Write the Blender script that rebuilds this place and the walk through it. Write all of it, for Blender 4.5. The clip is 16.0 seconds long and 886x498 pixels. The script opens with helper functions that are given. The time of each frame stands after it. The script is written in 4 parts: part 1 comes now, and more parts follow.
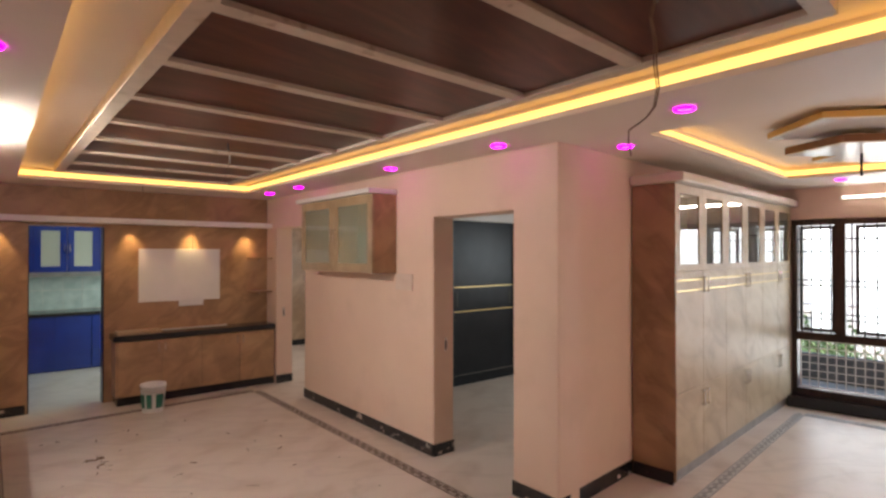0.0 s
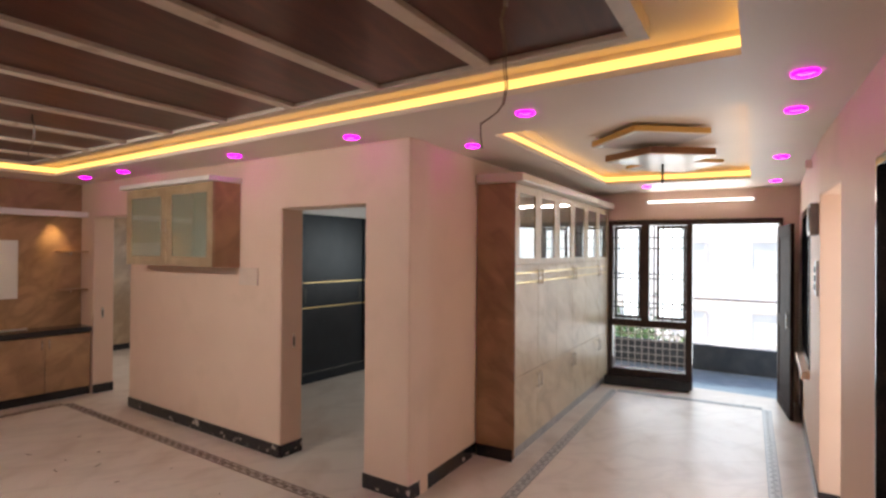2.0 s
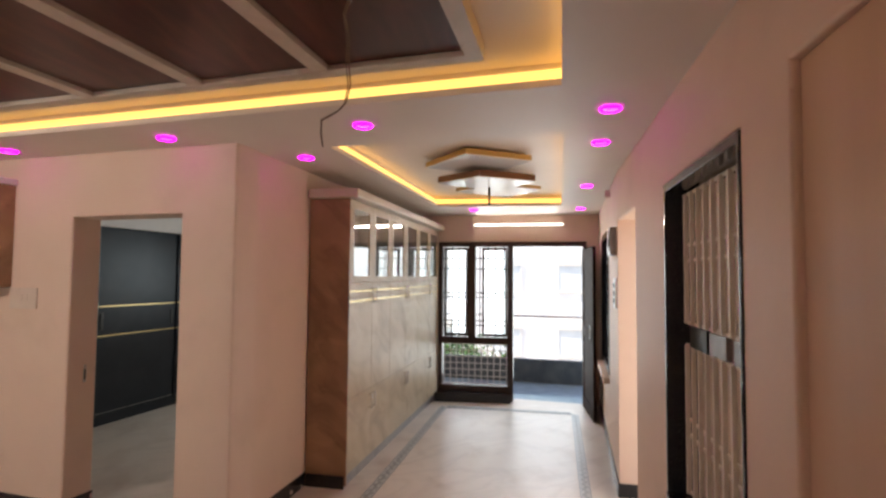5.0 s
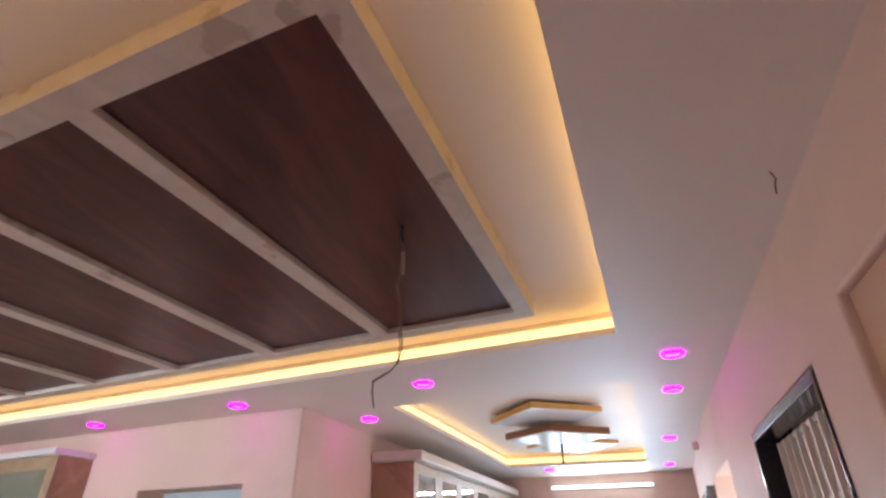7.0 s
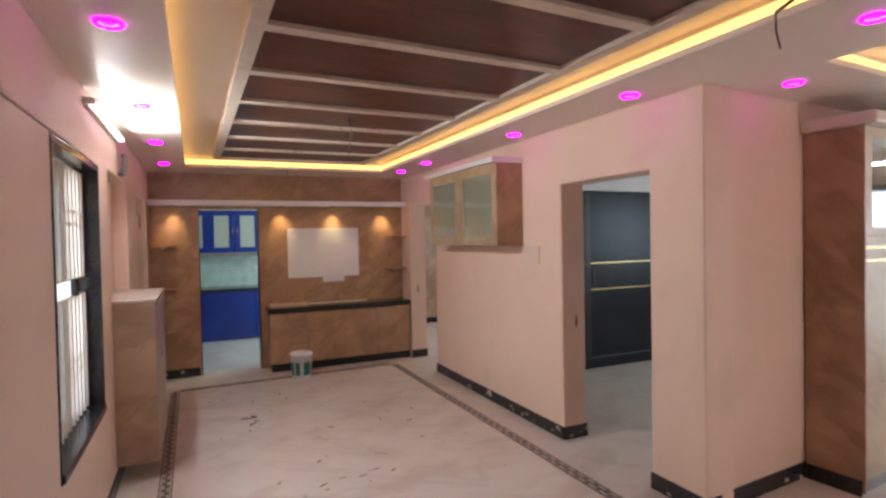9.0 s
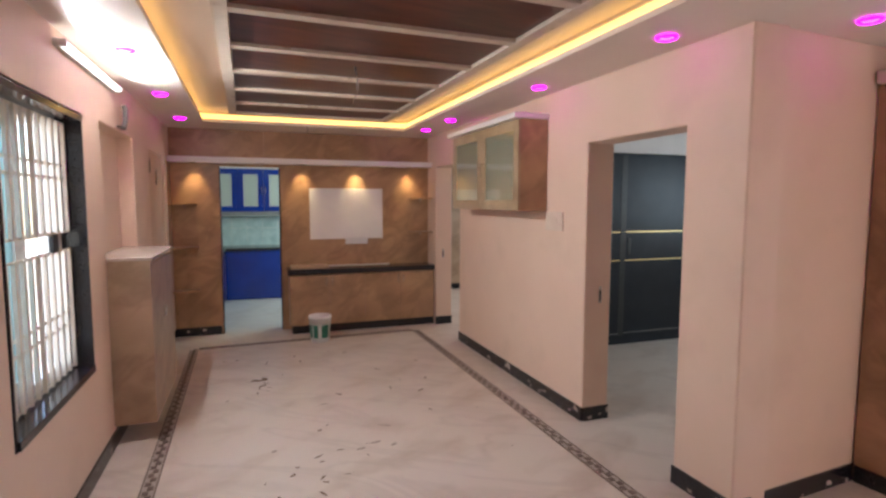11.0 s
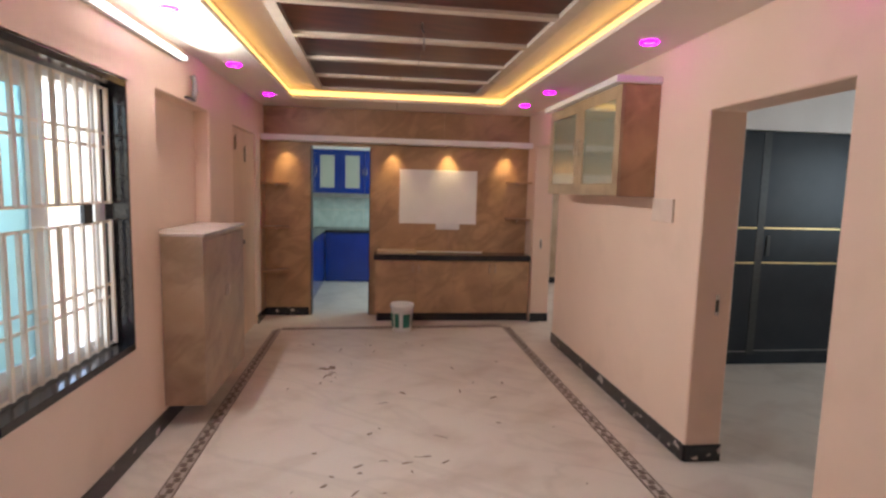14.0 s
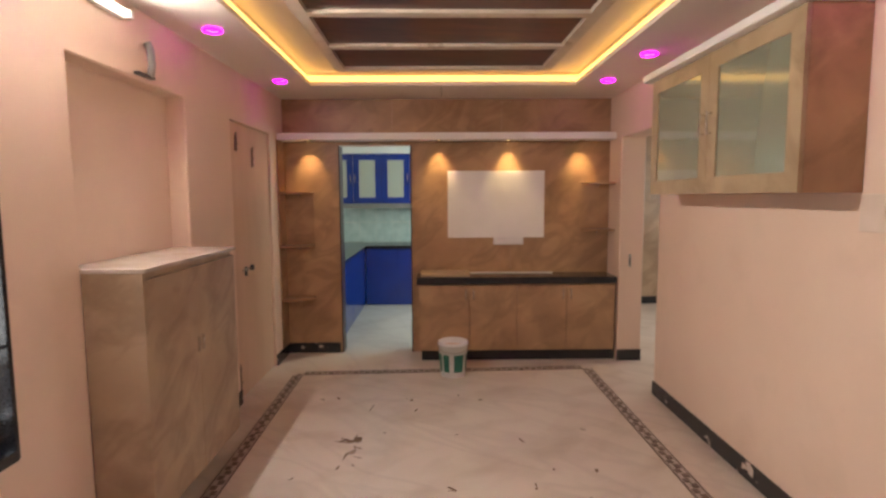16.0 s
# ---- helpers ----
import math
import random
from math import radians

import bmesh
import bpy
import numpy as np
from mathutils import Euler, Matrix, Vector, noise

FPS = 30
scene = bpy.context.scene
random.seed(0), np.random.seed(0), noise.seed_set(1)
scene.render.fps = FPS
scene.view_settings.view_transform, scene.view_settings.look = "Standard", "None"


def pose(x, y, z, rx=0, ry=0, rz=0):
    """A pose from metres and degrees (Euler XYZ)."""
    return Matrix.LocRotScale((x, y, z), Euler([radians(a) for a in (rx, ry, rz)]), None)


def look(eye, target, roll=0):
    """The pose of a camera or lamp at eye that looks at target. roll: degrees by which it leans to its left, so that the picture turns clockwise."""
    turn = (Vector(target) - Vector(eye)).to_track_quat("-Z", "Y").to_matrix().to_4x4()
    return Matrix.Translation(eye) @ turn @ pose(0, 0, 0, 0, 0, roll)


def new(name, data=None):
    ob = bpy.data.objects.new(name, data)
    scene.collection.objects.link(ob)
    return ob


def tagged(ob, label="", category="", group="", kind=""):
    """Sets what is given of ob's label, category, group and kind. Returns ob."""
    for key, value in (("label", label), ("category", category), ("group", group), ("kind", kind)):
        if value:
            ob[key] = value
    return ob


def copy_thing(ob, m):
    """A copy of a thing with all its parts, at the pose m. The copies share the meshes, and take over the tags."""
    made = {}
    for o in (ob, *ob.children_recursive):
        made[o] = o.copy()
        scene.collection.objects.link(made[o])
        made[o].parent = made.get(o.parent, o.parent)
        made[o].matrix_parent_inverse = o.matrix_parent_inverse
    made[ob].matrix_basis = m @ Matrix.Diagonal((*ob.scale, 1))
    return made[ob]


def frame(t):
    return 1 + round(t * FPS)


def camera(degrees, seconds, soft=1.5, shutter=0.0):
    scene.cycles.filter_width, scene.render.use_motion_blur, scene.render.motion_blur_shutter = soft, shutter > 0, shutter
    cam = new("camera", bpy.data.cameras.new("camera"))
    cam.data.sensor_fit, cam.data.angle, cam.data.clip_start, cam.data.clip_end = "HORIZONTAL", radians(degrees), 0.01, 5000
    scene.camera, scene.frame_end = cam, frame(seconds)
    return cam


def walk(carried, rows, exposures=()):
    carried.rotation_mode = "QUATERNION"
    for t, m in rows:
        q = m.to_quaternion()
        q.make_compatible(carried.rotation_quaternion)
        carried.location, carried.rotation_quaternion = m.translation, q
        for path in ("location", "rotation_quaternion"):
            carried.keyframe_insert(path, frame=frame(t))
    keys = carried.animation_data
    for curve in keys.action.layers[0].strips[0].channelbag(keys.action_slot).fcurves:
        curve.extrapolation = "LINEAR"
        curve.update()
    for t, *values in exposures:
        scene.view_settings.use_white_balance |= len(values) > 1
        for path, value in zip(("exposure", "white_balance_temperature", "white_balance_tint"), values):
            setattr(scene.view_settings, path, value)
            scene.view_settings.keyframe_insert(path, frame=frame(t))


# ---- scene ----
cam = camera(78.6, 16.0, soft=2.6)
PATH = [
    (0, (0.173, -0.571, 1.705), (1.44, 0.976, 1.722), 0.0),
    (0.5, (0.157, -0.568, 1.702), (1.421, 0.982, 1.692), 0.0),
    (1, (0.154, -0.571, 1.7), (1.389, 1.002, 1.689), 0.7),
    (1.5, (0.153, -0.568, 1.696), (1.359, 1.028, 1.684), 0.9),
    (2, (0.153, -0.558, 1.672), (1.796, 0.583, 1.682), 0.4),
    (2.5, (0.182, -0.533, 1.652), (2.055, 0.167, 1.7), 0.1),
    (3, (0.23, -0.515, 1.632), (2.159, 0.012, 1.69), -0.0),
    (5.5, (0.21, -0.496, 1.628), (2.101, 0.137, 1.774), 1.0),
    (6, (0.203, -0.528, 1.631), (2.025, 0.098, 2.169), 0.9),
    (6.5, (0.182, -0.537, 1.626), (1.857, 0.031, 2.558), 0.6),
    (7, (0.22, -0.551, 1.626), (1.805, 0.171, 2.608), -0.4),
    (7.5, (0.322, -0.552, 1.625), (1.57, 0.709, 2.548), -2.9),
    (8, (0.395, -0.525, 1.618), (1.353, 1.073, 2.344), -4.1),
    (8.5, (0.417, -0.513, 1.601), (1.262, 1.269, 1.936), -2.6),
    (9, (0.422, -0.477, 1.61), (1.24, 1.347, 1.568), -1.1),
    (11.5, (0.885, -0.266, 1.594), (1.504, 1.627, 1.416), 1.2),
    (12, (0.991, -0.37, 1.586), (1.577, 1.534, 1.401), 3.2),
    (12.5, (1.066, -0.413, 1.56), (1.532, 1.52, 1.353), 2.6),
    (13, (1.119, -0.256, 1.544), (1.545, 1.686, 1.322), 0.4),
    (13.5, (1.152, -0.007, 1.55), (1.577, 1.935, 1.329), 1.3),
    (14, (1.225, 0.179, 1.549), (1.455, 2.153, 1.327), 1.5),
    (14.5, (1.345, 0.412, 1.522), (1.301, 2.4, 1.308), 0.7),
    (15, (1.349, 0.671, 1.495), (1.264, 2.655, 1.256), 0.4),
    (15.5, (1.286, 1.031, 1.519), (1.282, 3.019, 1.296), 0.2),
    (16, (1.334, 1.455, 1.519), (1.358, 3.446, 1.327), -0.3),
]
walk(cam, [(t, look(eye, target, roll)) for t, eye, target, roll in PATH], exposures=((0.0, 1.84, 7300, 16), (2.0, 1.70, 7100, 14), (2.6, 1.57, 7250, 14), (5.5, 1.59, 7200, 13), (6.2, 1.88, 6900, 13), (7.0, 2.26, 5500, 10), (7.6, 2.17, 5600, 9), (8.2, 2.08, 6300, 12), (9.0, 2.02, 6300, 12), (12.5, 2.15, 6250, 11), (14.5, 2.09, 6750, 12), (16.0, 2.18, 7200, 13)))

# ---- world, sun, large lights ----
world = bpy.data.worlds.new("world")
scene.world = world
world.use_nodes = True
wn = world.node_tree.nodes
sky = wn.new("ShaderNodeTexSky")
sky.sky_type, sky.sun_disc = "NISHITA", False
sky.sun_elevation, sky.sun_rotation = radians(62), radians(-22)
world.node_tree.links.new(sky.outputs[0], wn["Background"].inputs[0])
wn["Background"].inputs[1].default_value = 0.15
sun = new("sun", bpy.data.lights.new("sun", "SUN"))
sun.data.energy, sun.data.angle, sun.data.color = 4.2, radians(0.6), (1.0, 0.95, 0.88)
sun.matrix_world = look((-1.2, 3.0, 6.0), (0.0, 0.0, 0.0))


def area(name, eye, target, w, h, power, col):
    lamp = new(name, bpy.data.lights.new(name, "AREA"))
    lamp.data.shape, lamp.data.size, lamp.data.size_y = "RECTANGLE", w, h
    lamp.data.energy, lamp.data.color = power, col
    lamp.matrix_world = look(eye, target)
    return lamp


DAY = (0.86, 0.95, 1.0)
area("daylight_balcony", (7.72, 0.7, 1.15), (3.0, 0.3, 0.2), 1.9, 1.9, 12.0, (0.76, 0.91, 1.0))
area("daylight_window", (-0.95, 2.7, 1.5), (3.0, 2.7, 0.9), 1.5, 1.7, 8, DAY)
area("daylight_side_door", (4.15, -1.05, 1.1), (3.6, 2.0, 1.0), 0.95, 1.8, 3.3, (1.0, 0.96, 0.91))
area("daylight_bedroom", (6.9, 2.65, 1.5), (3.5, 2.9, 0.0), 1.5, 1.3, 12.0, (0.70, 0.88, 1.0))
area("daylight_kitchen", (2.4, 7.9, 1.6), (0.4, 8.2, 1.2), 1.2, 1.2, 8, (0.68, 0.96, 0.98))
area("daylight_corridor", (5.3, 7.2, 1.6), (3.3, 7.0, 0.8), 1.2, 1.2, 6, DAY)
area("tube_glow", (-0.058, 3.465, 2.359), (1.6, 3.465, 1.8), 1.12, 0.022, 8.6, (1.0, 0.98, 0.95))
area("tube_glow_balcony", (7.22, 0.64, 2.305), (4.0, 0.45, 1.6), 1.12, 0.03, 1.6, (1.0, 0.98, 0.95))


# ---- materials ----
def node_mat(name):
    m = bpy.data.materials.new(name)
    m.use_nodes = True
    nt = m.node_tree
    return m, nt, nt.nodes["Principled BSDF"]


def ramp(nt, fac, cols, lo=0.3, hi=0.7):
    r = nt.nodes.new("ShaderNodeValToRGB")
    el = r.color_ramp.elements
    while len(el) < len(cols):
        el.new(0.5)
    for n, c in enumerate(cols):
        el[n].position = lo + (hi - lo) * n / max(1, len(cols) - 1)
        el[n].color = (*c, 1)
    nt.links.new(fac, r.inputs[0])
    return r.outputs[0]


def noise_tex(nt, scale, stretch=(1, 1, 1), rot=(0, 0, 0), detail=5, warp=0.0):
    g = nt.nodes.new("ShaderNodeNewGeometry")
    mp = nt.nodes.new("ShaderNodeMapping")
    mp.vector_type = "TEXTURE"
    mp.inputs["Scale"].default_value = [1.0 / a for a in stretch]
    mp.inputs["Rotation"].default_value = [radians(a) for a in rot]
    nt.links.new(g.outputs["Position"], mp.inputs[0])
    n = nt.nodes.new("ShaderNodeTexNoise")
    n.inputs["Scale"].default_value, n.inputs["Detail"].default_value = scale, detail
    n.inputs["Distortion"].default_value = warp
    nt.links.new(mp.outputs[0], n.inputs["Vector"])
    return n.outputs["Fac"]


def mixed(nt, fac, a, b):
    m = nt.nodes.new("ShaderNodeMix")
    m.data_type = "RGBA"
    nt.links.new(fac, m.inputs[0])
    for sock, v in ((m.inputs[6], a), (m.inputs[7], b)):
        if isinstance(v, tuple):
            sock.default_value = (*v, 1)
        else:
            nt.links.new(v, sock)
    return m.outputs[2]


def surf(name, cols, scale=3.0, stretch=(1, 1, 1), rot=(0, 0, 0), rough=0.5, metal=0.0, bump=0.0, bscale=60.0, warp=0.0,
         lo=0.3, hi=0.7, spread=0.06, coat=0.0, grime=None, spec=0.5):
    m, nt, b = node_mat(name)
    col = ramp(nt, noise_tex(nt, scale, stretch, rot, 6, warp), cols, lo, hi)
    if grime:
        gcol, gscale, glo, ghi = grime
        col = mixed(nt, ramp(nt, noise_tex(nt, gscale, detail=8), [(0, 0, 0), (1, 1, 1)], glo, ghi), col, gcol)
    nt.links.new(col, b.inputs["Base Color"])
    fine = noise_tex(nt, bscale, stretch, rot, 4)
    mr = nt.nodes.new("ShaderNodeMapRange")
    mr.inputs["To Min"].default_value, mr.inputs["To Max"].default_value = max(0.02, rough - spread), rough + spread
    nt.links.new(fine, mr.inputs[0])
    nt.links.new(mr.outputs[0], b.inputs["Roughness"])
    b.inputs["Metallic"].default_value = metal
    b.inputs["Coat Weight"].default_value = coat
    b.inputs["Specular IOR Level"].default_value = spec
    b.inputs["Coat Roughness"].default_value = 0.08
    if bump:
        bp = nt.nodes.new("ShaderNodeBump")
        bp.inputs["Strength"].default_value, bp.inputs["Distance"].default_value = bump, 0.004
        nt.links.new(fine, bp.inputs["Height"])
        nt.links.new(bp.outputs[0], b.inputs["Normal"])
    return m


def glow(name, col, power):
    m, nt, b = node_mat(name)
    b.inputs["Base Color"].default_value = (*col, 1)
    b.inputs["Emission Color"].default_value = (*col, 1)
    b.inputs["Emission Strength"].default_value = power
    return m


def glass_mat(name, col, rough, through_share=1.0):
    m, nt, b = node_mat(name)
    b.inputs["Base Color"].default_value = (*col, 1)
    b.inputs["Transmission Weight"].default_value = through_share
    b.inputs["Coat Weight"].default_value = 0.0 if through_share == 1.0 else 1.0
    b.inputs["Coat Roughness"].default_value = 0.04
    b.inputs["Roughness"].default_value = rough
    b.inputs["IOR"].default_value = 1.45
    return m


M_WALL = surf("cream_wall_paint", [(0.77, 0.57, 0.45), (0.82, 0.62, 0.495)], 1.3, rough=0.55, bump=0.12, bscale=45, grime=((0.70, 0.52, 0.40), 2.2, 0.56, 0.85))
M_CEIL = surf("white_ceiling_paint", [(0.80, 0.71, 0.63), (0.86, 0.77, 0.69)], 1.1, rough=0.5, bump=0.06, bscale=30)
M_WHITE = surf("white_gloss_laminate", [(0.80, 0.78, 0.76), (0.86, 0.84, 0.82)], 4, rough=0.34)
def laminate(name, cols, vein, rough, share=0.50):
    """Stone-look laminate: soft clouds with slanting darker veins."""
    m, nt, b = node_mat(name)
    cloud = ramp(nt, noise_tex(nt, 1.9, (1, 1, 1.4), (25, 30, 10), 7, 0.6), cols, 0.30, 0.70)
    streak = ramp(nt, noise_tex(nt, 2.3, (1.0, 1.0, 2.3), (32, -38, 5), 9, 0.9), [(0, 0, 0), (share * 0.8, share * 0.8, share * 0.8), (0, 0, 0)], 0.46, 0.70)
    col = mixed(nt, streak, cloud, vein)
    light = ramp(nt, noise_tex(nt, 2.2, (1.0, 1.0, 1.8), (28, -32, 0), 8, 0.9), [(0, 0, 0), (0.4, 0.4, 0.4)], 0.58, 0.75)
    col = mixed(nt, light, col, tuple(min(1.0, c * 1.35) for c in cols[-1]))
    nt.links.new(col, b.inputs["Base Color"])
    mr = nt.nodes.new("ShaderNodeMapRange")
    mr.inputs["To Min"].default_value, mr.inputs["To Max"].default_value = rough - 0.06, rough + 0.08
    nt.links.new(noise_tex(nt, 30, detail=3), mr.inputs[0])
    nt.links.new(mr.outputs[0], b.inputs["Roughness"])
    return m


M_LAM = laminate("brown_veined_laminate", [(0.35, 0.205, 0.115), (0.45, 0.272, 0.152), (0.53, 0.333, 0.19)], (0.19, 0.10, 0.05), 0.36)
M_LAM2 = laminate("beige_veined_laminate", [(0.34, 0.225, 0.145), (0.42, 0.295, 0.195), (0.48, 0.345, 0.235)], (0.20, 0.12, 0.075), 0.36)
# Copy of the brown laminate, darker and redder for dim light on the showcase end.
M_LAM_DIM = laminate("dim_brown_veined_laminate", [(0.31, 0.18, 0.105), (0.40, 0.24, 0.142), (0.47, 0.295, 0.178)], (0.15, 0.075, 0.04), 0.34)
M_PANEL = surf("dark_wood_panel", [(0.058, 0.016, 0.012), (0.092, 0.026, 0.018), (0.13, 0.039, 0.026)], 2.5, (1.0, 5, 5), (0, 0, 12), rough=0.31, bscale=6, spread=0.03, warp=0.8, spec=0.3)
M_FRAME = surf("beige_ceiling_frame", [(0.62, 0.53, 0.43), (0.72, 0.62, 0.51)], 5, (1, 1, 1), rough=0.4, warp=2.0, grime=((0.50, 0.40, 0.30), 7, 0.62, 0.66))
M_GRANITE = surf("black_granite", [(0.008, 0.008, 0.010), (0.03, 0.03, 0.034)], 140, rough=0.16, spread=0.08, grime=((0.50, 0.42, 0.37), 9, 0.62, 0.66))
M_GRAN2 = surf("polished_black_granite", [(0.008, 0.008, 0.010), (0.03, 0.03, 0.034)], 140, rough=0.16, spread=0.08)
M_CREAMLAM = surf("cream_gloss_laminate", [(0.38, 0.29, 0.185), (0.49, 0.385, 0.255), (0.55, 0.45, 0.315)], 2.2, (1, 1, 2.0), (30, 20, 25), rough=0.40, warp=1.2, spec=0.35)
M_GOLD = surf("brass", [(0.62, 0.46, 0.21), (0.74, 0.57, 0.28)], 30, rough=0.36, metal=1.0)
M_CHROME = surf("brushed_steel", [(0.6, 0.6, 0.6), (0.75, 0.75, 0.75)], 60, rough=0.25, metal=1.0)
M_BOLT = surf("tarnished_steel", [(0.30, 0.22, 0.16), (0.42, 0.33, 0.25)], 60, rough=0.4, metal=0.7)
M_CHAR = surf("charcoal_laminate", [(0.006, 0.009, 0.013), (0.013, 0.017, 0.023)], 3, rough=0.36, spec=0.3)
M_BLUE = surf("blue_gloss_laminate", [(0.003, 0.024, 0.20), (0.005, 0.038, 0.28)], 2, rough=0.15, coat=0.3)
M_BARS = surf("cream_painted_iron", [(0.80, 0.71, 0.59), (0.88, 0.80, 0.69)], 14, rough=0.38, bump=0.1)
M_DARKWOOD = surf("dark_stained_wood", [(0.022, 0.010, 0.007), (0.06, 0.026, 0.017)], 6, (6, 6, 1), rough=0.36, bump=0.1)
M_LEAFWOOD = surf("weathered_dark_wood", [(0.020, 0.010, 0.008), (0.045, 0.021, 0.015)], 6, (6, 6, 1), rough=0.75, bump=0.15, spec=0.12)
M_DOOR = surf("cream_door_paint", [(0.64, 0.42, 0.28), (0.70, 0.47, 0.33)], 2, (4, 4, 0.7), rough=0.4, bump=0.06)
M_PLASTIC = surf("white_plastic", [(0.75, 0.74, 0.72), (0.82, 0.81, 0.79)], 8, rough=0.35)
M_CREAMP = surf("cream_plastic", [(0.70, 0.56, 0.46), (0.76, 0.62, 0.52)], 8, rough=0.35)
M_PVC = surf("white_window_profile", [(0.70, 0.68, 0.65), (0.78, 0.76, 0.73)], 8, rough=0.35)
M_GREEN = surf("green_label", [(0.01, 0.12, 0.08), (0.02, 0.18, 0.12)], 20, rough=0.4)
M_PLY = surf("bare_board", [(0.42, 0.28, 0.17), (0.52, 0.37, 0.24)], 6, (1, 8, 8), rough=0.6)
M_WIRE = surf("brown_wire", [(0.16, 0.11, 0.08), (0.26, 0.19, 0.14)], 40, rough=0.5)
M_BLACK = surf("black_plastic", [(0.01, 0.01, 0.01), (0.025, 0.025, 0.025)], 40, rough=0.4)
M_MUSTARD = surf("mustard_paint", [(0.50, 0.32, 0.10), (0.58, 0.38, 0.14)], 4, rough=0.45)
M_MAROON = surf("maroon_paint", [(0.10, 0.035, 0.022), (0.15, 0.05, 0.03)], 4, rough=0.3)
M_TILE = surf("pale_kitchen_tile", [(0.42, 0.52, 0.50), (0.62, 0.70, 0.67)], 7, rough=0.2)
M_STRIP = surf("border_stone", [(0.40, 0.33, 0.29), (0.52, 0.45, 0.40)], 6, rough=0.36)
M_STRIPD = surf("border_dark_stone", [(0.10, 0.065, 0.05), (0.20, 0.14, 0.11)], 9, rough=0.36)
M_BALC = surf("blue_grey_balcony_tile", [(0.20, 0.27, 0.32), (0.30, 0.38, 0.43)], 5, rough=0.45)
M_PARA = surf("weathered_parapet", [(0.05, 0.06, 0.07), (0.10, 0.115, 0.12)], 5, rough=0.7, bump=0.3)
M_FACADE = surf("pale_facade", [(0.74, 0.73, 0.73), (0.82, 0.81, 0.80)], 0.8, rough=0.8, bump=0.2)
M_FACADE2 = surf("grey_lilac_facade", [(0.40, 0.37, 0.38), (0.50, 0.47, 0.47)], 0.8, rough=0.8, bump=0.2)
M_EARTH = surf("dry_ground", [(0.22, 0.19, 0.15), (0.34, 0.30, 0.25)], 0.4, rough=0.9)
M_LEAF = surf("green_leaves", [(0.03, 0.07, 0.02), (0.08, 0.16, 0.05)], 3, rough=0.6)
M_BARK = surf("bark", [(0.08, 0.06, 0.04), (0.15, 0.11, 0.08)], 12, (1, 1, 0.3), rough=0.9, bump=0.5)
M_SHUT = surf("beige_shutter_paint", [(0.60, 0.48, 0.36), (0.70, 0.57, 0.44)], 4, (5, 5, 0.8), rough=0.45)
M_STRIP2 = surf("pale_grey_border_stone", [(0.44, 0.43, 0.42), (0.54, 0.53, 0.52)], 6, rough=0.36)
M_STRIPD2 = surf("grey_border_stone", [(0.24, 0.24, 0.24), (0.34, 0.34, 0.34)], 9, rough=0.36)
M_CLEAR = glass_mat("clear_glass", (0.95, 0.98, 0.97), 0.02)
M_FROST = glass_mat("frosted_glass", (0.54, 0.58, 0.44), 0.14, 0.6)
M_FROSTK = glass_mat("pale_frosted_glass", (0.80, 0.84, 0.76), 0.14, 0.5)
M_CROWN = surf("cream_white_laminate", [(0.60, 0.52, 0.44), (0.68, 0.60, 0.52)], 4, rough=0.35)
M_CYAN = glass_mat("blue_tinted_glass", (0.18, 0.34, 0.38), 0.30)
M_LED = glow("warm_led_riser_glow", (1.0, 0.62, 0.17), 0.52)
M_MAG = glow("magenta_ring", (1.0, 0.002, 0.95), 2.7)
M_PINK = glow("pink_highlight", (1.0, 0.6, 0.95), 0.4)
M_MAUVE = surf("mauve_diffuser", [(0.42, 0.24, 0.36), (0.50, 0.30, 0.42)], 20, rough=0.3)
M_TUBE = glow("white_tube", (1.0, 0.98, 0.94), 1.05)


def marble():
    m, nt, b = node_mat("white_marble_floor")
    base = ramp(nt, noise_tex(nt, 0.8, (1, 1.7, 1), (0, 0, 35), 3, 0.2), [(0.66, 0.57, 0.49), (0.69, 0.605, 0.53), (0.72, 0.64, 0.57)], 0.1, 0.9)
    vein = ramp(nt, noise_tex(nt, 0.8, (1, 2.8, 1), (0, 0, -38), 7, 1.0), [(0, 0, 0), (0.20, 0.20, 0.20), (0, 0, 0)], 0.46, 0.57)
    col = mixed(nt, vein, base, (0.36, 0.29, 0.25))
    dirt = ramp(nt, noise_tex(nt, 1.8, (1, 1.8, 1), (0, 0, 30), 8, 0.3), [(0, 0, 0), (0.55, 0.55, 0.55)], 0.50, 0.80)
    col = mixed(nt, dirt, col, (0.40, 0.28, 0.20))
    nt.links.new(col, b.inputs["Base Color"])
    mr = nt.nodes.new("ShaderNodeMapRange")
    mr.inputs["To Min"].default_value, mr.inputs["To Max"].default_value = 0.28, 0.40
    nt.links.new(noise_tex(nt, 4.0, detail=6), mr.inputs[0])
    nt.links.new(mr.outputs[0], b.inputs["Roughness"])
    return m


M_FLOOR = marble()


# ---- mesh helpers ----
def box(bm, x0, x1, y0, y1, z0, z1, bevel=0.0):
    r = bmesh.ops.create_cube(bm, size=1.0, matrix=Matrix.Translation(((x0 + x1) / 2, (y0 + y1) / 2, (z0 + z1) / 2)) @ Matrix.Diagonal((abs(x1 - x0), abs(y1 - y0), abs(z1 - z0), 1)))
    if bevel:
        es = list({e for v in r["verts"] for e in v.link_edges})
        bmesh.ops.bevel(bm, geom=es, offset=bevel, segments=2, affect="EDGES", profile=0.5)
    return bm


def boxes(*rows, bevel=0.0):
    bm = bmesh.new()
    for r in rows:
        box(bm, *r, bevel=bevel)
    return bm


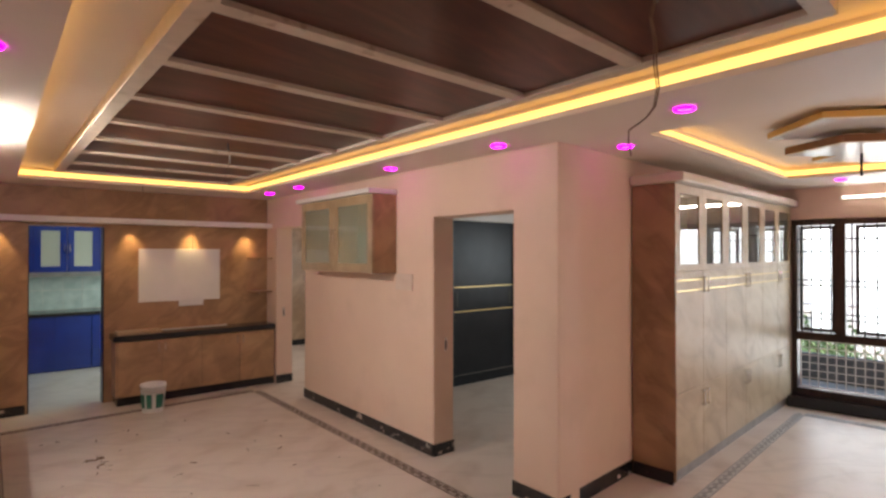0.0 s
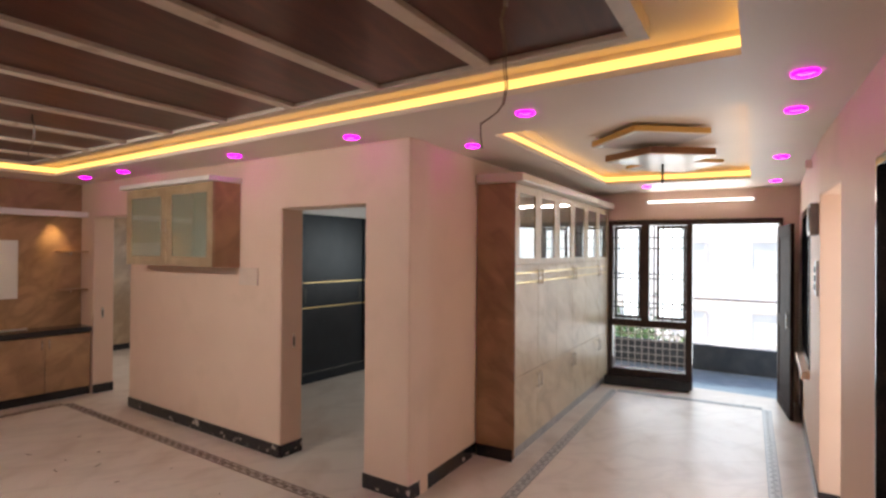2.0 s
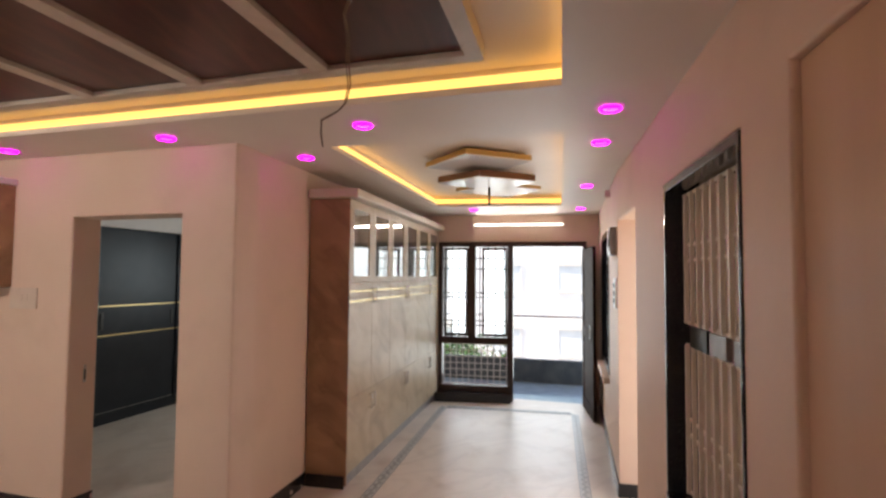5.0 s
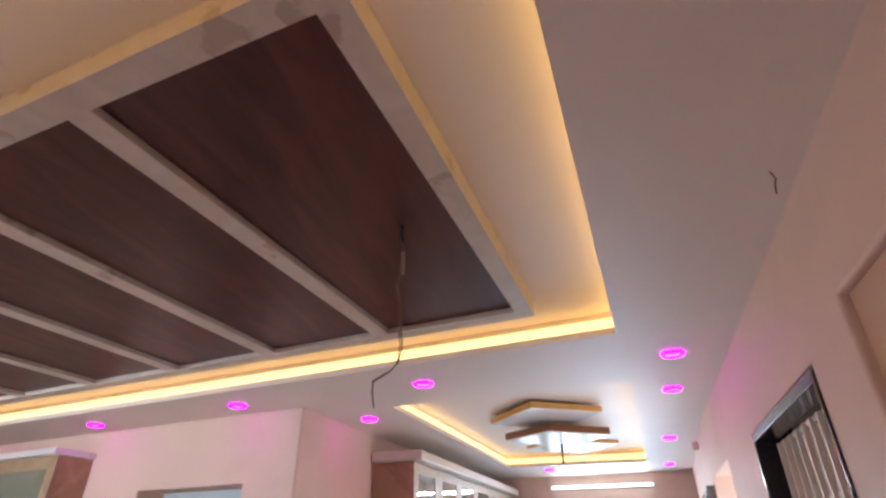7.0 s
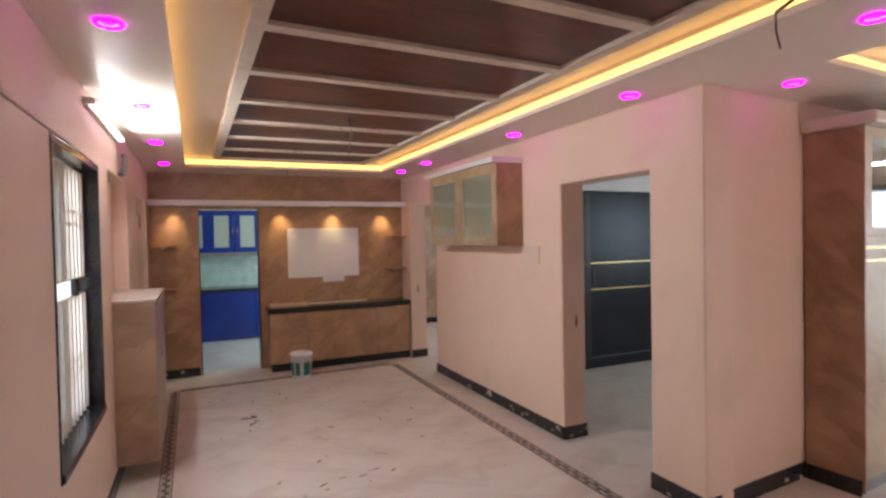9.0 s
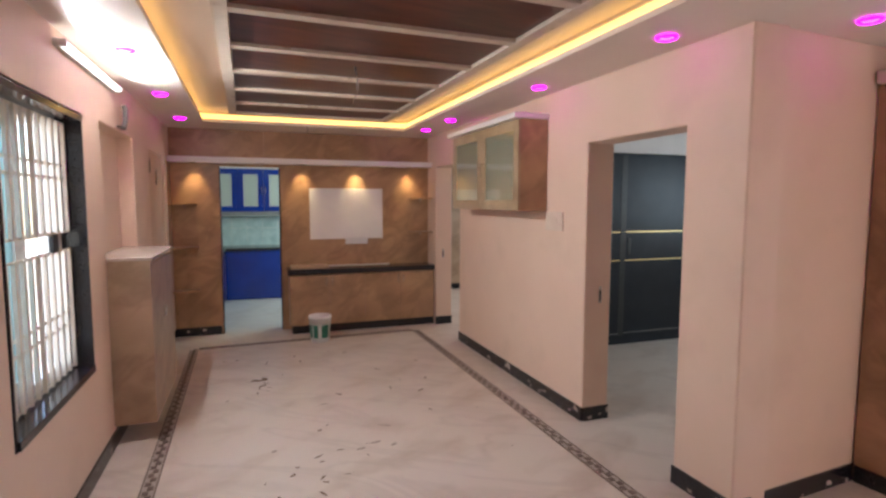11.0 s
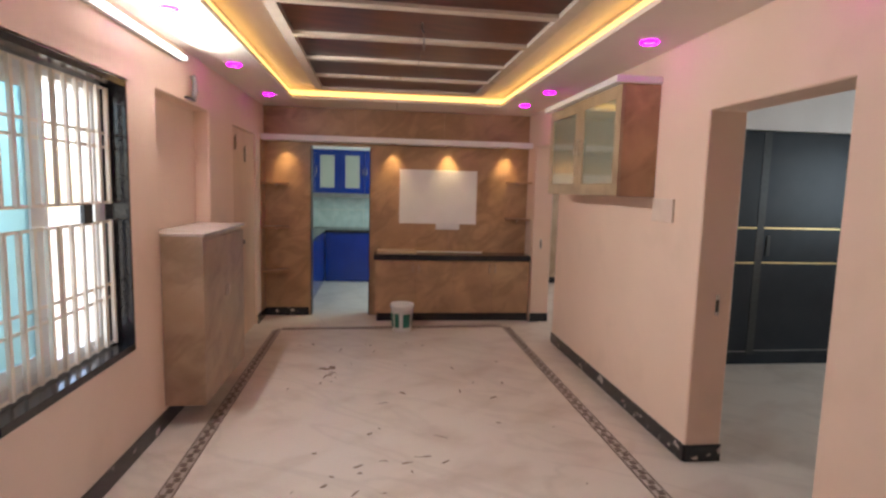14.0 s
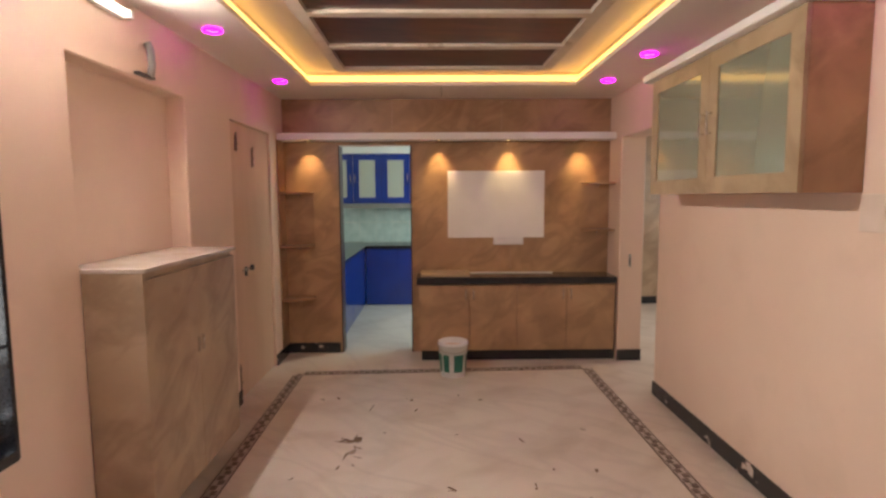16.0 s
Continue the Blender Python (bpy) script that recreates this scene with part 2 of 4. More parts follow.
def rod(bm, a, b, r, seg=10, r2=None):
    a, b = Vector(a), Vector(b)
    d = b - a
    m = Matrix.Translation((a + b) / 2) @ d.to_track_quat("Z", "Y").to_matrix().to_4x4()
    bmesh.ops.create_cone(bm, cap_ends=True, segments=seg, radius1=r, radius2=r if r2 is None else r2, depth=d.length, matrix=m)
    return bm


def rods(*rows, seg=10):
    bm = bmesh.new()
    for a, b, r in rows:
        rod(bm, a, b, r, seg)
    return bm


def tube_path(pts, r, seg=8):
    """One closed tube through the points."""
    bm = bmesh.new()
    pts = [Vector(p) for p in pts]
    rings = []
    for k, p in enumerate(pts):
        d = (pts[min(k + 1, len(pts) - 1)] - pts[max(k - 1, 0)]).normalized()
        side = d.cross(Vector((0.31, 0.95, 0.05))).normalized()
        up = d.cross(side)
        rings.append([bm.verts.new(p + (side * math.cos(2 * math.pi * j / seg) + up * math.sin(2 * math.pi * j / seg)) * r) for j in range(seg)])
    for a, b in zip(rings, rings[1:]):
        for j in range(seg):
            bm.faces.new((a[j], a[(j + 1) % seg], b[(j + 1) % seg], b[j]))
    bm.faces.new(rings[0])
    bm.faces.new(rings[-1])
    return bm


def prism(bm, poly, z0, z1):
    lo = [bm.verts.new((x, y, z0)) for x, y in poly]
    hi = [bm.verts.new((x, y, z1)) for x, y in poly]
    n = len(poly)
    bm.faces.new(lo[::-1])
    bm.faces.new(hi)
    for k in range(n):
        bm.faces.new((lo[k], lo[(k + 1) % n], hi[(k + 1) % n], hi[k]))
    return bm


def lathe(profile, seg=32):
    bm = bmesh.new()
    rings = []
    for r, z in profile:
        rings.append([bm.verts.new((r * math.cos(2 * math.pi * k / seg), r * math.sin(2 * math.pi * k / seg), z)) for k in range(seg)])
    for a, b in zip(rings, rings[1:]):
        for k in range(seg):
            bm.faces.new((a[k], a[(k + 1) % seg], b[(k + 1) % seg], b[k]))
    return bm


def mesh_ob(name, bm, mat, smooth=False):
    bmesh.ops.recalc_face_normals(bm, faces=bm.faces)
    me = bpy.data.meshes.new(name)
    bm.to_mesh(me)
    bm.free()
    me.materials.append(mat)
    if smooth:
        for p in me.polygons:
            p.use_smooth = True
    return new(name, me)


def thing(name, m, label, category, group="", kind=""):
    ob = new(name)
    ob.empty_display_size = 0.1
    ob.matrix_world = m
    return tagged(ob, label, category, group, kind)


def part(name, bm, mat, parent, label="", smooth=False):
    ob = mesh_ob(name, bm, mat, smooth)
    ob.parent = parent
    return tagged(ob, label)


def solid(name, bm, mat, label, category, kind="structure", smooth=False):
    return tagged(mesh_ob(name, bm, mat, smooth), label, category, "", kind)


def wall(name, p0, p1, thick, z0, z1, holes=(), mat=None, label="cream painted plaster wall", round_start=False):
    """A wall whose inner face runs from p0 to p1; the thickness lies to the right of that way. Holes: along, along, low, high."""
    d = Vector((p1[0] - p0[0], p1[1] - p0[1], 0))
    length = d.length
    d.normalize()
    n = Vector((d.y, -d.x, 0)) * thick
    ss = sorted({0.0, length, *[h[0] for h in holes], *[h[1] for h in holes]})
    zs = sorted({z0, z1, *[h[2] for h in holes], *[h[3] for h in holes]})
    full = {}
    for a in range(len(ss) - 1):
        for c in range(len(zs) - 1):
            sm, zm = (ss[a] + ss[a + 1]) / 2, (zs[c] + zs[c + 1]) / 2
            full[a, c] = not any(h[0] < sm < h[1] and h[2] < zm < h[3] for h in holes)
    bm = bmesh.new()
    cache = {}

    def v(s, z, k):
        key = (s, z, k)
        if key not in cache:
            p = Vector((p0[0], p0[1], 0)) + d * s + n * k
            cache[key] = bm.verts.new((p.x, p.y, z))
        return cache[key]

    for (a, c), f in full.items():
        if not f:
            continue
        s0, s1, q0, q1 = ss[a], ss[a + 1], zs[c], zs[c + 1]
        bm.faces.new((v(s0, q0, 0), v(s1, q0, 0), v(s1, q1, 0), v(s0, q1, 0)))
        bm.faces.new((v(s1, q0, 1), v(s0, q0, 1), v(s0, q1, 1), v(s1, q1, 1)))
        for nb, e in (((a - 1, c), ((s0, q0), (s0, q1))), ((a + 1, c), ((s1, q1), (s1, q0))), ((a, c - 1), ((s1, q0), (s0, q0))), ((a, c + 1), ((s0, q1), (s1, q1)))):
            if not full.get(nb, False):
                (sa, za), (sb, zb) = e
                bm.faces.new((v(sa, za, 0), v(sb, zb, 0), v(sb, zb, 1), v(sa, za, 1)))
    # worn, slightly rounded edges round the openings and, where asked for, at the free end
    bm.normal_update()
    soft, nose = [], []
    base = Vector((p0[0], p0[1], 0))
    for e in bm.edges:
        a, b = e.verts
        sa, sb = (a.co - base).dot(d), (b.co - base).dot(d)
        if len(e.link_faces) != 2 or abs(e.link_faces[0].normal.dot(e.link_faces[1].normal)) > 0.5:
            continue
        sm, zm = (sa + sb) / 2, (a.co.z + b.co.z) / 2
        on_hole = any(h[0] - 1e-4 <= sm <= h[1] + 1e-4 and h[2] - 1e-4 <= zm <= h[3] + 1e-4 for h in holes)
        if round_start and abs(sa) < 1e-4 and abs(sb) < 1e-4 and abs((a.co - base).dot(n)) < 1e-5:
            nose.append(e)
        elif on_hole and 0.01 < zm and e.calc_length() > 0.02 and abs((a.co - b.co).dot(n)) < 1e-5:
            soft.append(e)
    if nose:
        bmesh.ops.bevel(bm, geom=nose, offset=0.011, segments=3, affect="EDGES", profile=0.5)
        soft = [e for e in soft if e.is_valid]
    if soft:
        bmesh.ops.bevel(bm, geom=soft, offset=0.011, segments=3, affect="EDGES", profile=0.5)
    return solid(name, bm, mat or M_WALL, label, "wall")


# ---- large structure ----
Z = 2.44
XL, XR, YT = -0.12, 3.0, 6.69
R0, R1 = (-0.12, -1.099), (4.527, -0.564)
F0, F1 = R1, (7.46, -0.377)


def right_wall(x):
    """The y of the south wall's inner face, which bends slightly at the passage opening."""
    p, q = (R0, R1) if x < R1[0] else (F0, F1)
    return p[1] + (x - p[0]) * (q[1] - p[1]) / (q[0] - p[0])


solid("floor", boxes((-0.6, 7.50, -1.4, 9.8, -0.12, 0.0)), M_FLOOR, "white veined marble floor with dust and brown stains", "floor")

# left wall runs from the far end to the near end, so that its thickness lies outside
wall("wall_west", (XL, YT + 0.15), (XL, -1.25), 0.24, 0, 2.75,
     [(YT + 0.15 - 3.28, YT + 0.15 - 2.166, 0.62, 2.07), (YT + 0.15 - 4.671, YT + 0.15 - 3.668, 0.28, 2.097), (YT + 0.15 - 6.27, YT + 0.15 - 5.368, 0.0, 2.072)])
solid("wall_niche_back", boxes((XL - 0.20, XL - 0.11, 3.66, 4.69, 0.28, 2.15)), M_WALL, "cream painted back of a shallow wall niche", "wall")
wall("wall_north", (3.0, YT), (XL, YT), 0.15, 0, 2.75, [(3.0 - 1.10, 3.0 - 0.405, 0.0, 2.012)])
wall("wall_east", (XR, 1.69), (XR, 9.75), 0.22, 0, 2.75, [(2.095 - 1.69, 3.005 - 1.69, 0, 2.01), (5.49 - 1.69, 6.35 - 1.69, 0, 2.04)], round_start=True)
wall("wall_showcase", (3.22, 1.709), (7.28, 2.054), -0.25, 0, 2.75)
RL = math.hypot(R1[0] - R0[0], R1[1] - R0[1])
wall("wall_south", R0, R1, 0.24, 0, 2.75, [(0.72, 1.752, 0, 2.135), (2.077, 3.07, 0.62, 2.06), (3.887, RL, 0, 2.065)])
wall("wall_passage", F0, F1, 0.24, 0, 2.75, [(1.0, 2.15, 0.72, 2.08)])
B0, B1 = (7.44, -0.38), (7.16, 2.06)
BL = math.hypot(B1[0] - B0[0], B1[1] - B0[1])
wall("wall_balcony", B0, B1, 0.18, 0, 2.75, [(0.158, 2.09, 0, 2.085)])


def ceiling():
    bm = bmesh.new()

    def quad(*p):
        bm.faces.new([bm.verts.new(q) for q in p])

    def tray(outer, inner, lip=0.03, rise=0.115, back=0.04):
        n = len(outer)
        cx = sum(p[0] for p in inner) / n
        cy = sum(p[1] for p in inner) / n
        wide = [(x + (back if x > cx else -back), y + (back if y > cy else -back)) for x, y in inner]
        for k in range(n):
            a, b = k, (k + 1) % n
            quad((*outer[a], Z), (*outer[b], Z), (*inner[b], Z), (*inner[a], Z))
            quad((*inner[a], Z), (*inner[b], Z), (*inner[b], Z + lip), (*inner[a], Z + lip))
            quad((*inner[a], Z + lip), (*inner[b], Z + lip), (*wide[b], Z + lip), (*wide[a], Z + lip))
            quad((*wide[a], Z + lip), (*wide[b], Z + lip), (*wide[b], Z + rise), (*wide[a], Z + rise))
        quad(*[(*p, Z + rise) for p in wide])
        return wide

    w1 = tray([(-0.3, -1.3), (2.85, -1.3), (2.85, 6.8), (-0.3, 6.8)], HOLE1)
    w2 = tray([(2.85, -1.3), (7.6, -1.3), (7.6, 2.2), (2.85, 1.8)], HOLE2)
    quad((2.85, 1.8, Z), (3.1, 1.8211, Z), (3.1, 6.8, Z), (2.85, 6.8, Z))
    solid("ceiling", bm, M_CEIL, "white painted false ceiling with two recessed trays", "ceiling")
    return w1, w2


HOLE1 = [(0.345, -0.488), (2.515, -0.312), (2.50, 6.05), (0.30, 6.05)]
HOLE2 = [(3.30, -0.256), (6.445, 0.012), (6.20, 1.41), (3.25, 1.19)]
WIDE1, WIDE2 = ceiling()
solid("roof_slab", boxes((-0.8, 7.75, -1.6, 9.9, 2.76, 2.9)), M_CEIL, "concrete slab above the rooms", "ceiling")

# central coffer, slightly out of square
COFFER = ((0.715, -0.075), (2.21, 0.035), (2.15, 5.675), (0.640, 5.685))


def coffer(u, v):
    """A point of the coffer: u across from west to east, v from near to far, both 0 to 1 between the inner edges."""
    (ax, ay), (bx, by), (cx, cy), (dx, dy) = COFFER
    x = (ax * (1 - u) + bx * u) * (1 - v) + (dx * (1 - u) + cx * u) * v
    y = (ay * (1 - u) + by * u) * (1 - v) + (dy * (1 - u) + cy * u) * v
    return x, y


def coffer_bar(bm, u0, u1, v0, v1, z0, z1):
    prism(bm, [coffer(u0, v0), coffer(u1, v0), coffer(u1, v1), coffer(u0, v1)], z0, z1)


def coffer_set():
    t = thing("ceiling_coffer", pose(0, 0, 0), "ceiling coffer of dark polished wood panels in a beige marble-look frame", "ceiling coffer", kind="structure")
    eu, ev, bar = 0.047, 0.0122, 0.0128
    pitch = (1 + bar) / 9
    bm = bmesh.new()
    for u0, u1, v0, v1 in ((-eu, 0, -ev, 1 + ev), (1, 1 + eu, -ev, 1 + ev), (0, 1, -ev, 0), (0, 1, 1, 1 + ev)):
        coffer_bar(bm, u0, u1, v0, v1, 2.485, 2.554)
    part("frame", bm, M_FRAME, t, "beige marble-look frame")
    lows = [0.0] + [k * pitch + 0.005 for k in range(1, 9)]
    highs = [v - bar for v in lows[1:]] + [1.0]
    for k in range(9):
        bm = bmesh.new()
        coffer_bar(bm, 0.004, 0.996, lows[k] + 0.001, highs[k] - 0.001, 2.506, 2.552)
        part("panel", bm, M_PANEL, t, "dark red-brown polished wood panel")
        if k:
            bm = bmesh.new()
            coffer_bar(bm, 0, 1, highs[k - 1], lows[k], 2.487, 2.554)
            part("cross_bar", bm, M_FRAME, t)


coffer_set()


def led(name, wide):
    t = thing(name, pose(0, 0, 0), "warm yellow glowing band for the hidden LED and the tray riser it lights", "led strip")
    n = len(wide)
    cx, cy = sum(p[0] for p in wide) / n, sum(p[1] for p in wide) / n
    ins = [(x + (-0.012 if x > cx else 0.012), y + (-0.012 if y > cy else 0.012)) for x, y in wide]
    out = [(x + (-0.003 if x > cx else 0.003), y + (-0.003 if y > cy else 0.003)) for x, y in wide]
    for k in range(n):
        j = (k + 1) % n
        # Emissive band over most of the riser: the LED and its lit riser together.
        part("strip", prism(bmesh.new(), [ins[k], ins[j], out[j], out[k]], Z + 0.031, Z + 0.085), M_LED, t)
    return t


led("led_riser_glow", WIDE1)
led("led_riser_glow", WIDE2)


# skirting
def skirt(name, p0, p1, h=0.10):
    d = Vector((p1[0] - p0[0], p1[1] - p0[1])).normalized()
    n = Vector((-d.y, d.x)) * 0.012
    poly = [(p0[0], p0[1]), (p1[0], p1[1]), (p1[0] + n.x, p1[1] + n.y), (p0[0] + n.x, p0[1] + n.y)]
    return solid(name, prism(bmesh.new(), poly, 0.0, h), M_GRANITE, "black granite skirting with paint splashes", "baseboard")


skirt("baseboard", (XL, 5.368), (XL, -1.08))
skirt("baseboard", (XL, 6.68), (XL, 6.27))
skirt("baseboard", (XR, 3.005), (XR, 5.49))
skirt("baseboard", (XR, 1.69), (XR, 2.095))
skirt("baseboard", (4.02, 1.777), (XR - 0.012, 1.69))
skirt("baseboard", (3.22, 3.005), (3.0, 3.005))
skirt("baseboard", (3.22, 6.35), (3.0, 6.35))
for a, b in ((-0.10, 0.595), (1.62, 3.742), (4.53, 7.40)):
    skirt("baseboard", (a, right_wall(a)), (b, right_wall(b)))


# ---- TV wall: cladding, ledge, lamps, shelves ----
def cladding():
    t = thing("wall_cladding", pose(0, 0, 0), "brown veined laminate panels covering the end wall", "wall panel", kind="structure")
    y0, y1 = YT - 0.012, YT - 0.001
    for x0, x1, z0, z1 in ((XL, 0.405, 0.0, 2.046), (1.10, 2.05, 0.0, 2.046), (2.052, 3.0, 0.0, 2.046), (0.405, 1.10, 2.012, 2.046),
                           (XL, 0.92, 2.048, Z), (0.922, 1.96, 2.048, Z), (1.962, 3.0, 2.048, Z)):
        part("panel", boxes((x0, x1, y0, y1, z0, z1)), M_LAM, t)
    part("side_panel", boxes((XL + 0.001, XL + 0.010, 6.47, YT - 0.012, 0.1, 2.046)), M_LAM, t)
    part("door_edge", boxes((0.406, 0.416, y0 - 0.006, YT + 0.156, 0.0, 2.007), (1.089, 1.099, y0 - 0.006, YT + 0.156, 0.0, 2.007)), M_DARKWOOD, t, "dark edge strip of the kitchen doorway")


cladding()
skirt("baseboard", (0.388, YT - 0.012), (XL + 0.012, YT - 0.012))
t = thing("wall_ledge", pose(0, 0, 0), "white laminate ledge running across the brown end wall", "ledge")
part("board", boxes((XL, 3.0, YT - 0.20, YT - 0.013, 2.044, 2.107), bevel=0.004), M_WHITE, t)


def downlamp(x):
    t = thing("spotlight", pose(x, YT - 0.11, 2.044), "small warm recessed spotlight under the white ledge", "spotlight", "spotlights under the ledge")
    part("rim", lathe([(0.020, -0.001), (0.024, -0.006), (0.030, -0.006), (0.032, 0.0)], 16), M_CHROME, t, "steel rim", True)
    part("bulb", lathe([(0.0, -0.003), (0.019, -0.003)], 16), M_SPOT, t)
    lamp = new("spot_glow", bpy.data.lights.new("spot_glow", "SPOT"))
    lamp.data.energy, lamp.data.color, lamp.data.spot_size, lamp.data.spot_blend = 3.0, (1.0, 0.74, 0.36), radians(74), 0.9
    lamp.data.shadow_soft_size = 0.015
    lamp.matrix_world = look((x, YT - 0.11, 2.030), (x, YT - 0.03, 1.6))


M_SPOT = glow("warm_bulb", (1.0, 0.75, 0.35), 3.0)
for x in (0.14, 1.36, 2.02, 2.70):
    downlamp(x)


def corner_shelf(x, z, side):
    t = thing("corner_shelf", pose(x, YT - 0.013, z), "quarter-round brown corner shelf on the end wall", "shelf", "corner shelves")
    pts = [(0.0, 0.0)] + [(side * 0.27 * math.cos(a), -0.20 * math.sin(a)) for a in [math.pi / 2 * k / 10 for k in range(11)]]
    part("board", prism(bmesh.new(), pts, -0.009, 0.009), M_LAM, t)
    part("bracket", boxes((side * 0.13, side * 0.13 + 0.012, -0.05, 0.0, -0.035, -0.009)), M_CHROME, t, "small steel bracket")


for z in (1.56, 1.06, 0.555):
    corner_shelf(XL + 0.011, z, 1)
for z in (1.64, 1.20):
    corner_shelf(2.999, z, -1)

t = thing("tv_board", pose(1.908, YT - 0.012, 1.4445), "plain white rectangular television backing board on the wall", "board")
part("panel", boxes((-0.464, 0.464, -0.022, 0.0, -0.32, 0.32), bevel=0.003), M_WHITE, t)
t = thing("socket_plate", pose(2.03, YT - 0.012, 1.090), "white modular socket plate below the television board", "socket")
part("plate", boxes((-0.145, 0.145, -0.012, 0.0, -0.035, 0.035), bevel=0.004), M_PLASTIC, t)
part("sockets", boxes((-0.12, -0.04, -0.015, -0.012, -0.02, 0.02), (-0.03, 0.04, -0.015, -0.012, -0.02, 0.02), (0.05, 0.12, -0.015, -0.012, -0.02, 0.02), bevel=0.001), M_WHITE, t)


def handle(bm, x, y, z, h, axis=(0, 1)):
    """A bow handle: two posts and a bar, standing off towards axis."""
    ax, ay = axis
    a, b = (x + ax * 0.025, y + ay * 0.025, z - h / 2), (x + ax * 0.025, y + ay * 0.025, z + h / 2)
    rod(bm, a, b, 0.006, 8)
    rod(bm, (x, y, z - h / 2 + 0.01), (a[0], a[1], z - h / 2 + 0.01), 0.005, 8)
    rod(bm, (x, y, z + h / 2 - 0.01), (b[0], b[1], z + h / 2 - 0.01), 0.005, 8)
    return bm


def tv_unit():
    x0, x1, yf = 1.17, 2.985, 6.36
    t = thing("tv_cabinet", pose(x0, yf, 0), "low brown veined laminate cabinet with four doors under the television board", "cabinet")
    w, d = x1 - x0, YT - 0.014 - yf
    part("plinth", boxes((0.02, w, 0.03, d, 0.0, 0.095)), M_GRAN2, t, "black granite plinth")
    part("body", boxes((0.0, w, 0.018, d, 0.097, 0.718)), M_LAM, t)
    edges = [0.02, 0.465, 0.905, 1.36, w - 0.01]
    for k in range(4):
        dr = part("door", boxes((edges[k] + 0.002, edges[k + 1] - 0.002, 0.0, 0.016, 0.100, 0.708), bevel=0.002), M_LAM, t)
        hx = edges[k + 1] - 0.035 if k % 2 == 0 else edges[k] + 0.035
        part("handle", handle(bmesh.new(), hx, 0.0, 0.63, 0.10, (0, -1)), M_CHROME, dr, "steel bow handle", True)
    top = solid("worktop", boxes((x0 - 0.02, x1, yf - 0.02, YT - 0.014, 0.720, 0.784), bevel=0.006), M_GRAN2, "dark polished granite top on the low cabinet", "worktop", "thing")
    return t


tv_unit()
solid("loose_board", boxes((1.19, 1.64, 6.37, 6.60, 0.786, 0.822), bevel=0.003), M_PLY, "bare wooden board lying on the granite worktop", "board", "thing")
bm = boxes((1.66, 2.45, 6.60, 6.66, 0.786, 0.792), bevel=0.001)
solid("plastic_sheet", bm, M_PLASTIC, "thin white packing strip lying on the granite worktop", "packing", "thing")


def bucket():
    t = thing("paint_bucket", pose(1.47, 5.975, 0), "white plastic paint bucket with green label on the marble floor", "bucket")
    part("body", lathe([(0.0, 0.004), (0.100, 0.0), (0.104, 0.006), (0.124, 0.27), (0.131, 0.272), (0.131, 0.285), (0.126, 0.285), (0.126, 0.298), (0.121, 0.298), (0.102, 0.012), (0.0, 0.010)], 36), M_PLASTIC, t, "", True)
    bm = bmesh.new()
    for a0, a1 in ((-88, -45), (-135, -108), (-30, 40), (170, 215)):
        prev = None
        for k in range(9):
            a = radians(a0 + (a1 - a0) * k / 8)
            cur = [bm.verts.new((r * math.cos(a), r * math.sin(a), z)) for r, z in ((0.1095, 0.05), (0.1215, 0.20))]
            if prev:
                bm.faces.new((prev[0], cur[0], cur[1], prev[1]))
            prev = cur
    part("label", bm, M_GREEN, t, "dark green printed label")
    part("paint_residue", lathe([(0.0, 0.24), (0.118, 0.24), (0.1185, 0.245), (0.0, 0.246)], 24), M_DOOR, t, "dried cream paint inside the bucket")
    hp = [(0.131 * math.cos(a), -0.02 - 0.128 * math.sin(a), 0.275 - 0.05 * math.sin(a)) for a in [math.pi * k / 12 for k in range(13)]]
    part("handle", tube_path(hp, 0.003, 6), M_CHROME, t, "thin wire handle", True)


bucket()


# ---- wall cabinet ----
def wall_cabinet():
    t = thing("wall_cabinet", pose(2.742, 3.56, 1.527), "brown laminate wall cabinet with two frosted glass doors", "cabinet")
    L, D, H = 1.46, 0.257, 0.72
    part("side_panel", boxes((0.02, D, 0.0, 0.018, 0.0, H)), M_LAM, t)
    part("side_panel", boxes((0.02, D, L - 0.018, L, 0.0, H)), M_LAM, t)
    part("bottom_panel", boxes((0.02, D, 0.018, L - 0.018, 0.0, 0.018)), M_LAM, t)
    part("top_panel", boxes((0.02, D, 0.018, L - 0.018, H - 0.018, H)), M_LAM, t)
    part("back_panel", boxes((D - 0.008, D, 0.018, L - 0.018, 0.018, H - 0.018)), M_WHITE, t, "white back panel")
    part("shelf", boxes((0.05, D - 0.01, 0.02, L - 0.02, 0.30, 0.316)), M_WHITE, t, "white inner shelf")
    part("cornice", boxes((-0.05, D, -0.02, L + 0.05, H + 0.001, H + 0.045), bevel=0.006), M_WHITE, t, "white cornice board")
    for k in range(2):
        a, b = k * L / 2 + 0.002, (k + 1) * L / 2 - 0.002
        f = 0.085
        fr = part("door", boxes((0.0, 0.019, a, a + f, 0.002, H - 0.002), (0.0, 0.019, b - f, b, 0.002, H - 0.002), (0.0, 0.019, a + f, b - f, 0.002, f), (0.0, 0.019, a + f, b - f, H - f, H - 0.002)), M_LAM2W, t)
        part("pane", boxes((0.007, 0.012, a + f, b - f, f, H - f)), M_FROST, fr, "frosted glass pane")
        hy = b - 0.035 if k == 0 else a + 0.035
        part("handle", handle(bmesh.new(), 0.0, hy, H / 2, 0.12, (-1, 0)), M_CHROME, fr, "steel bow handle", True)


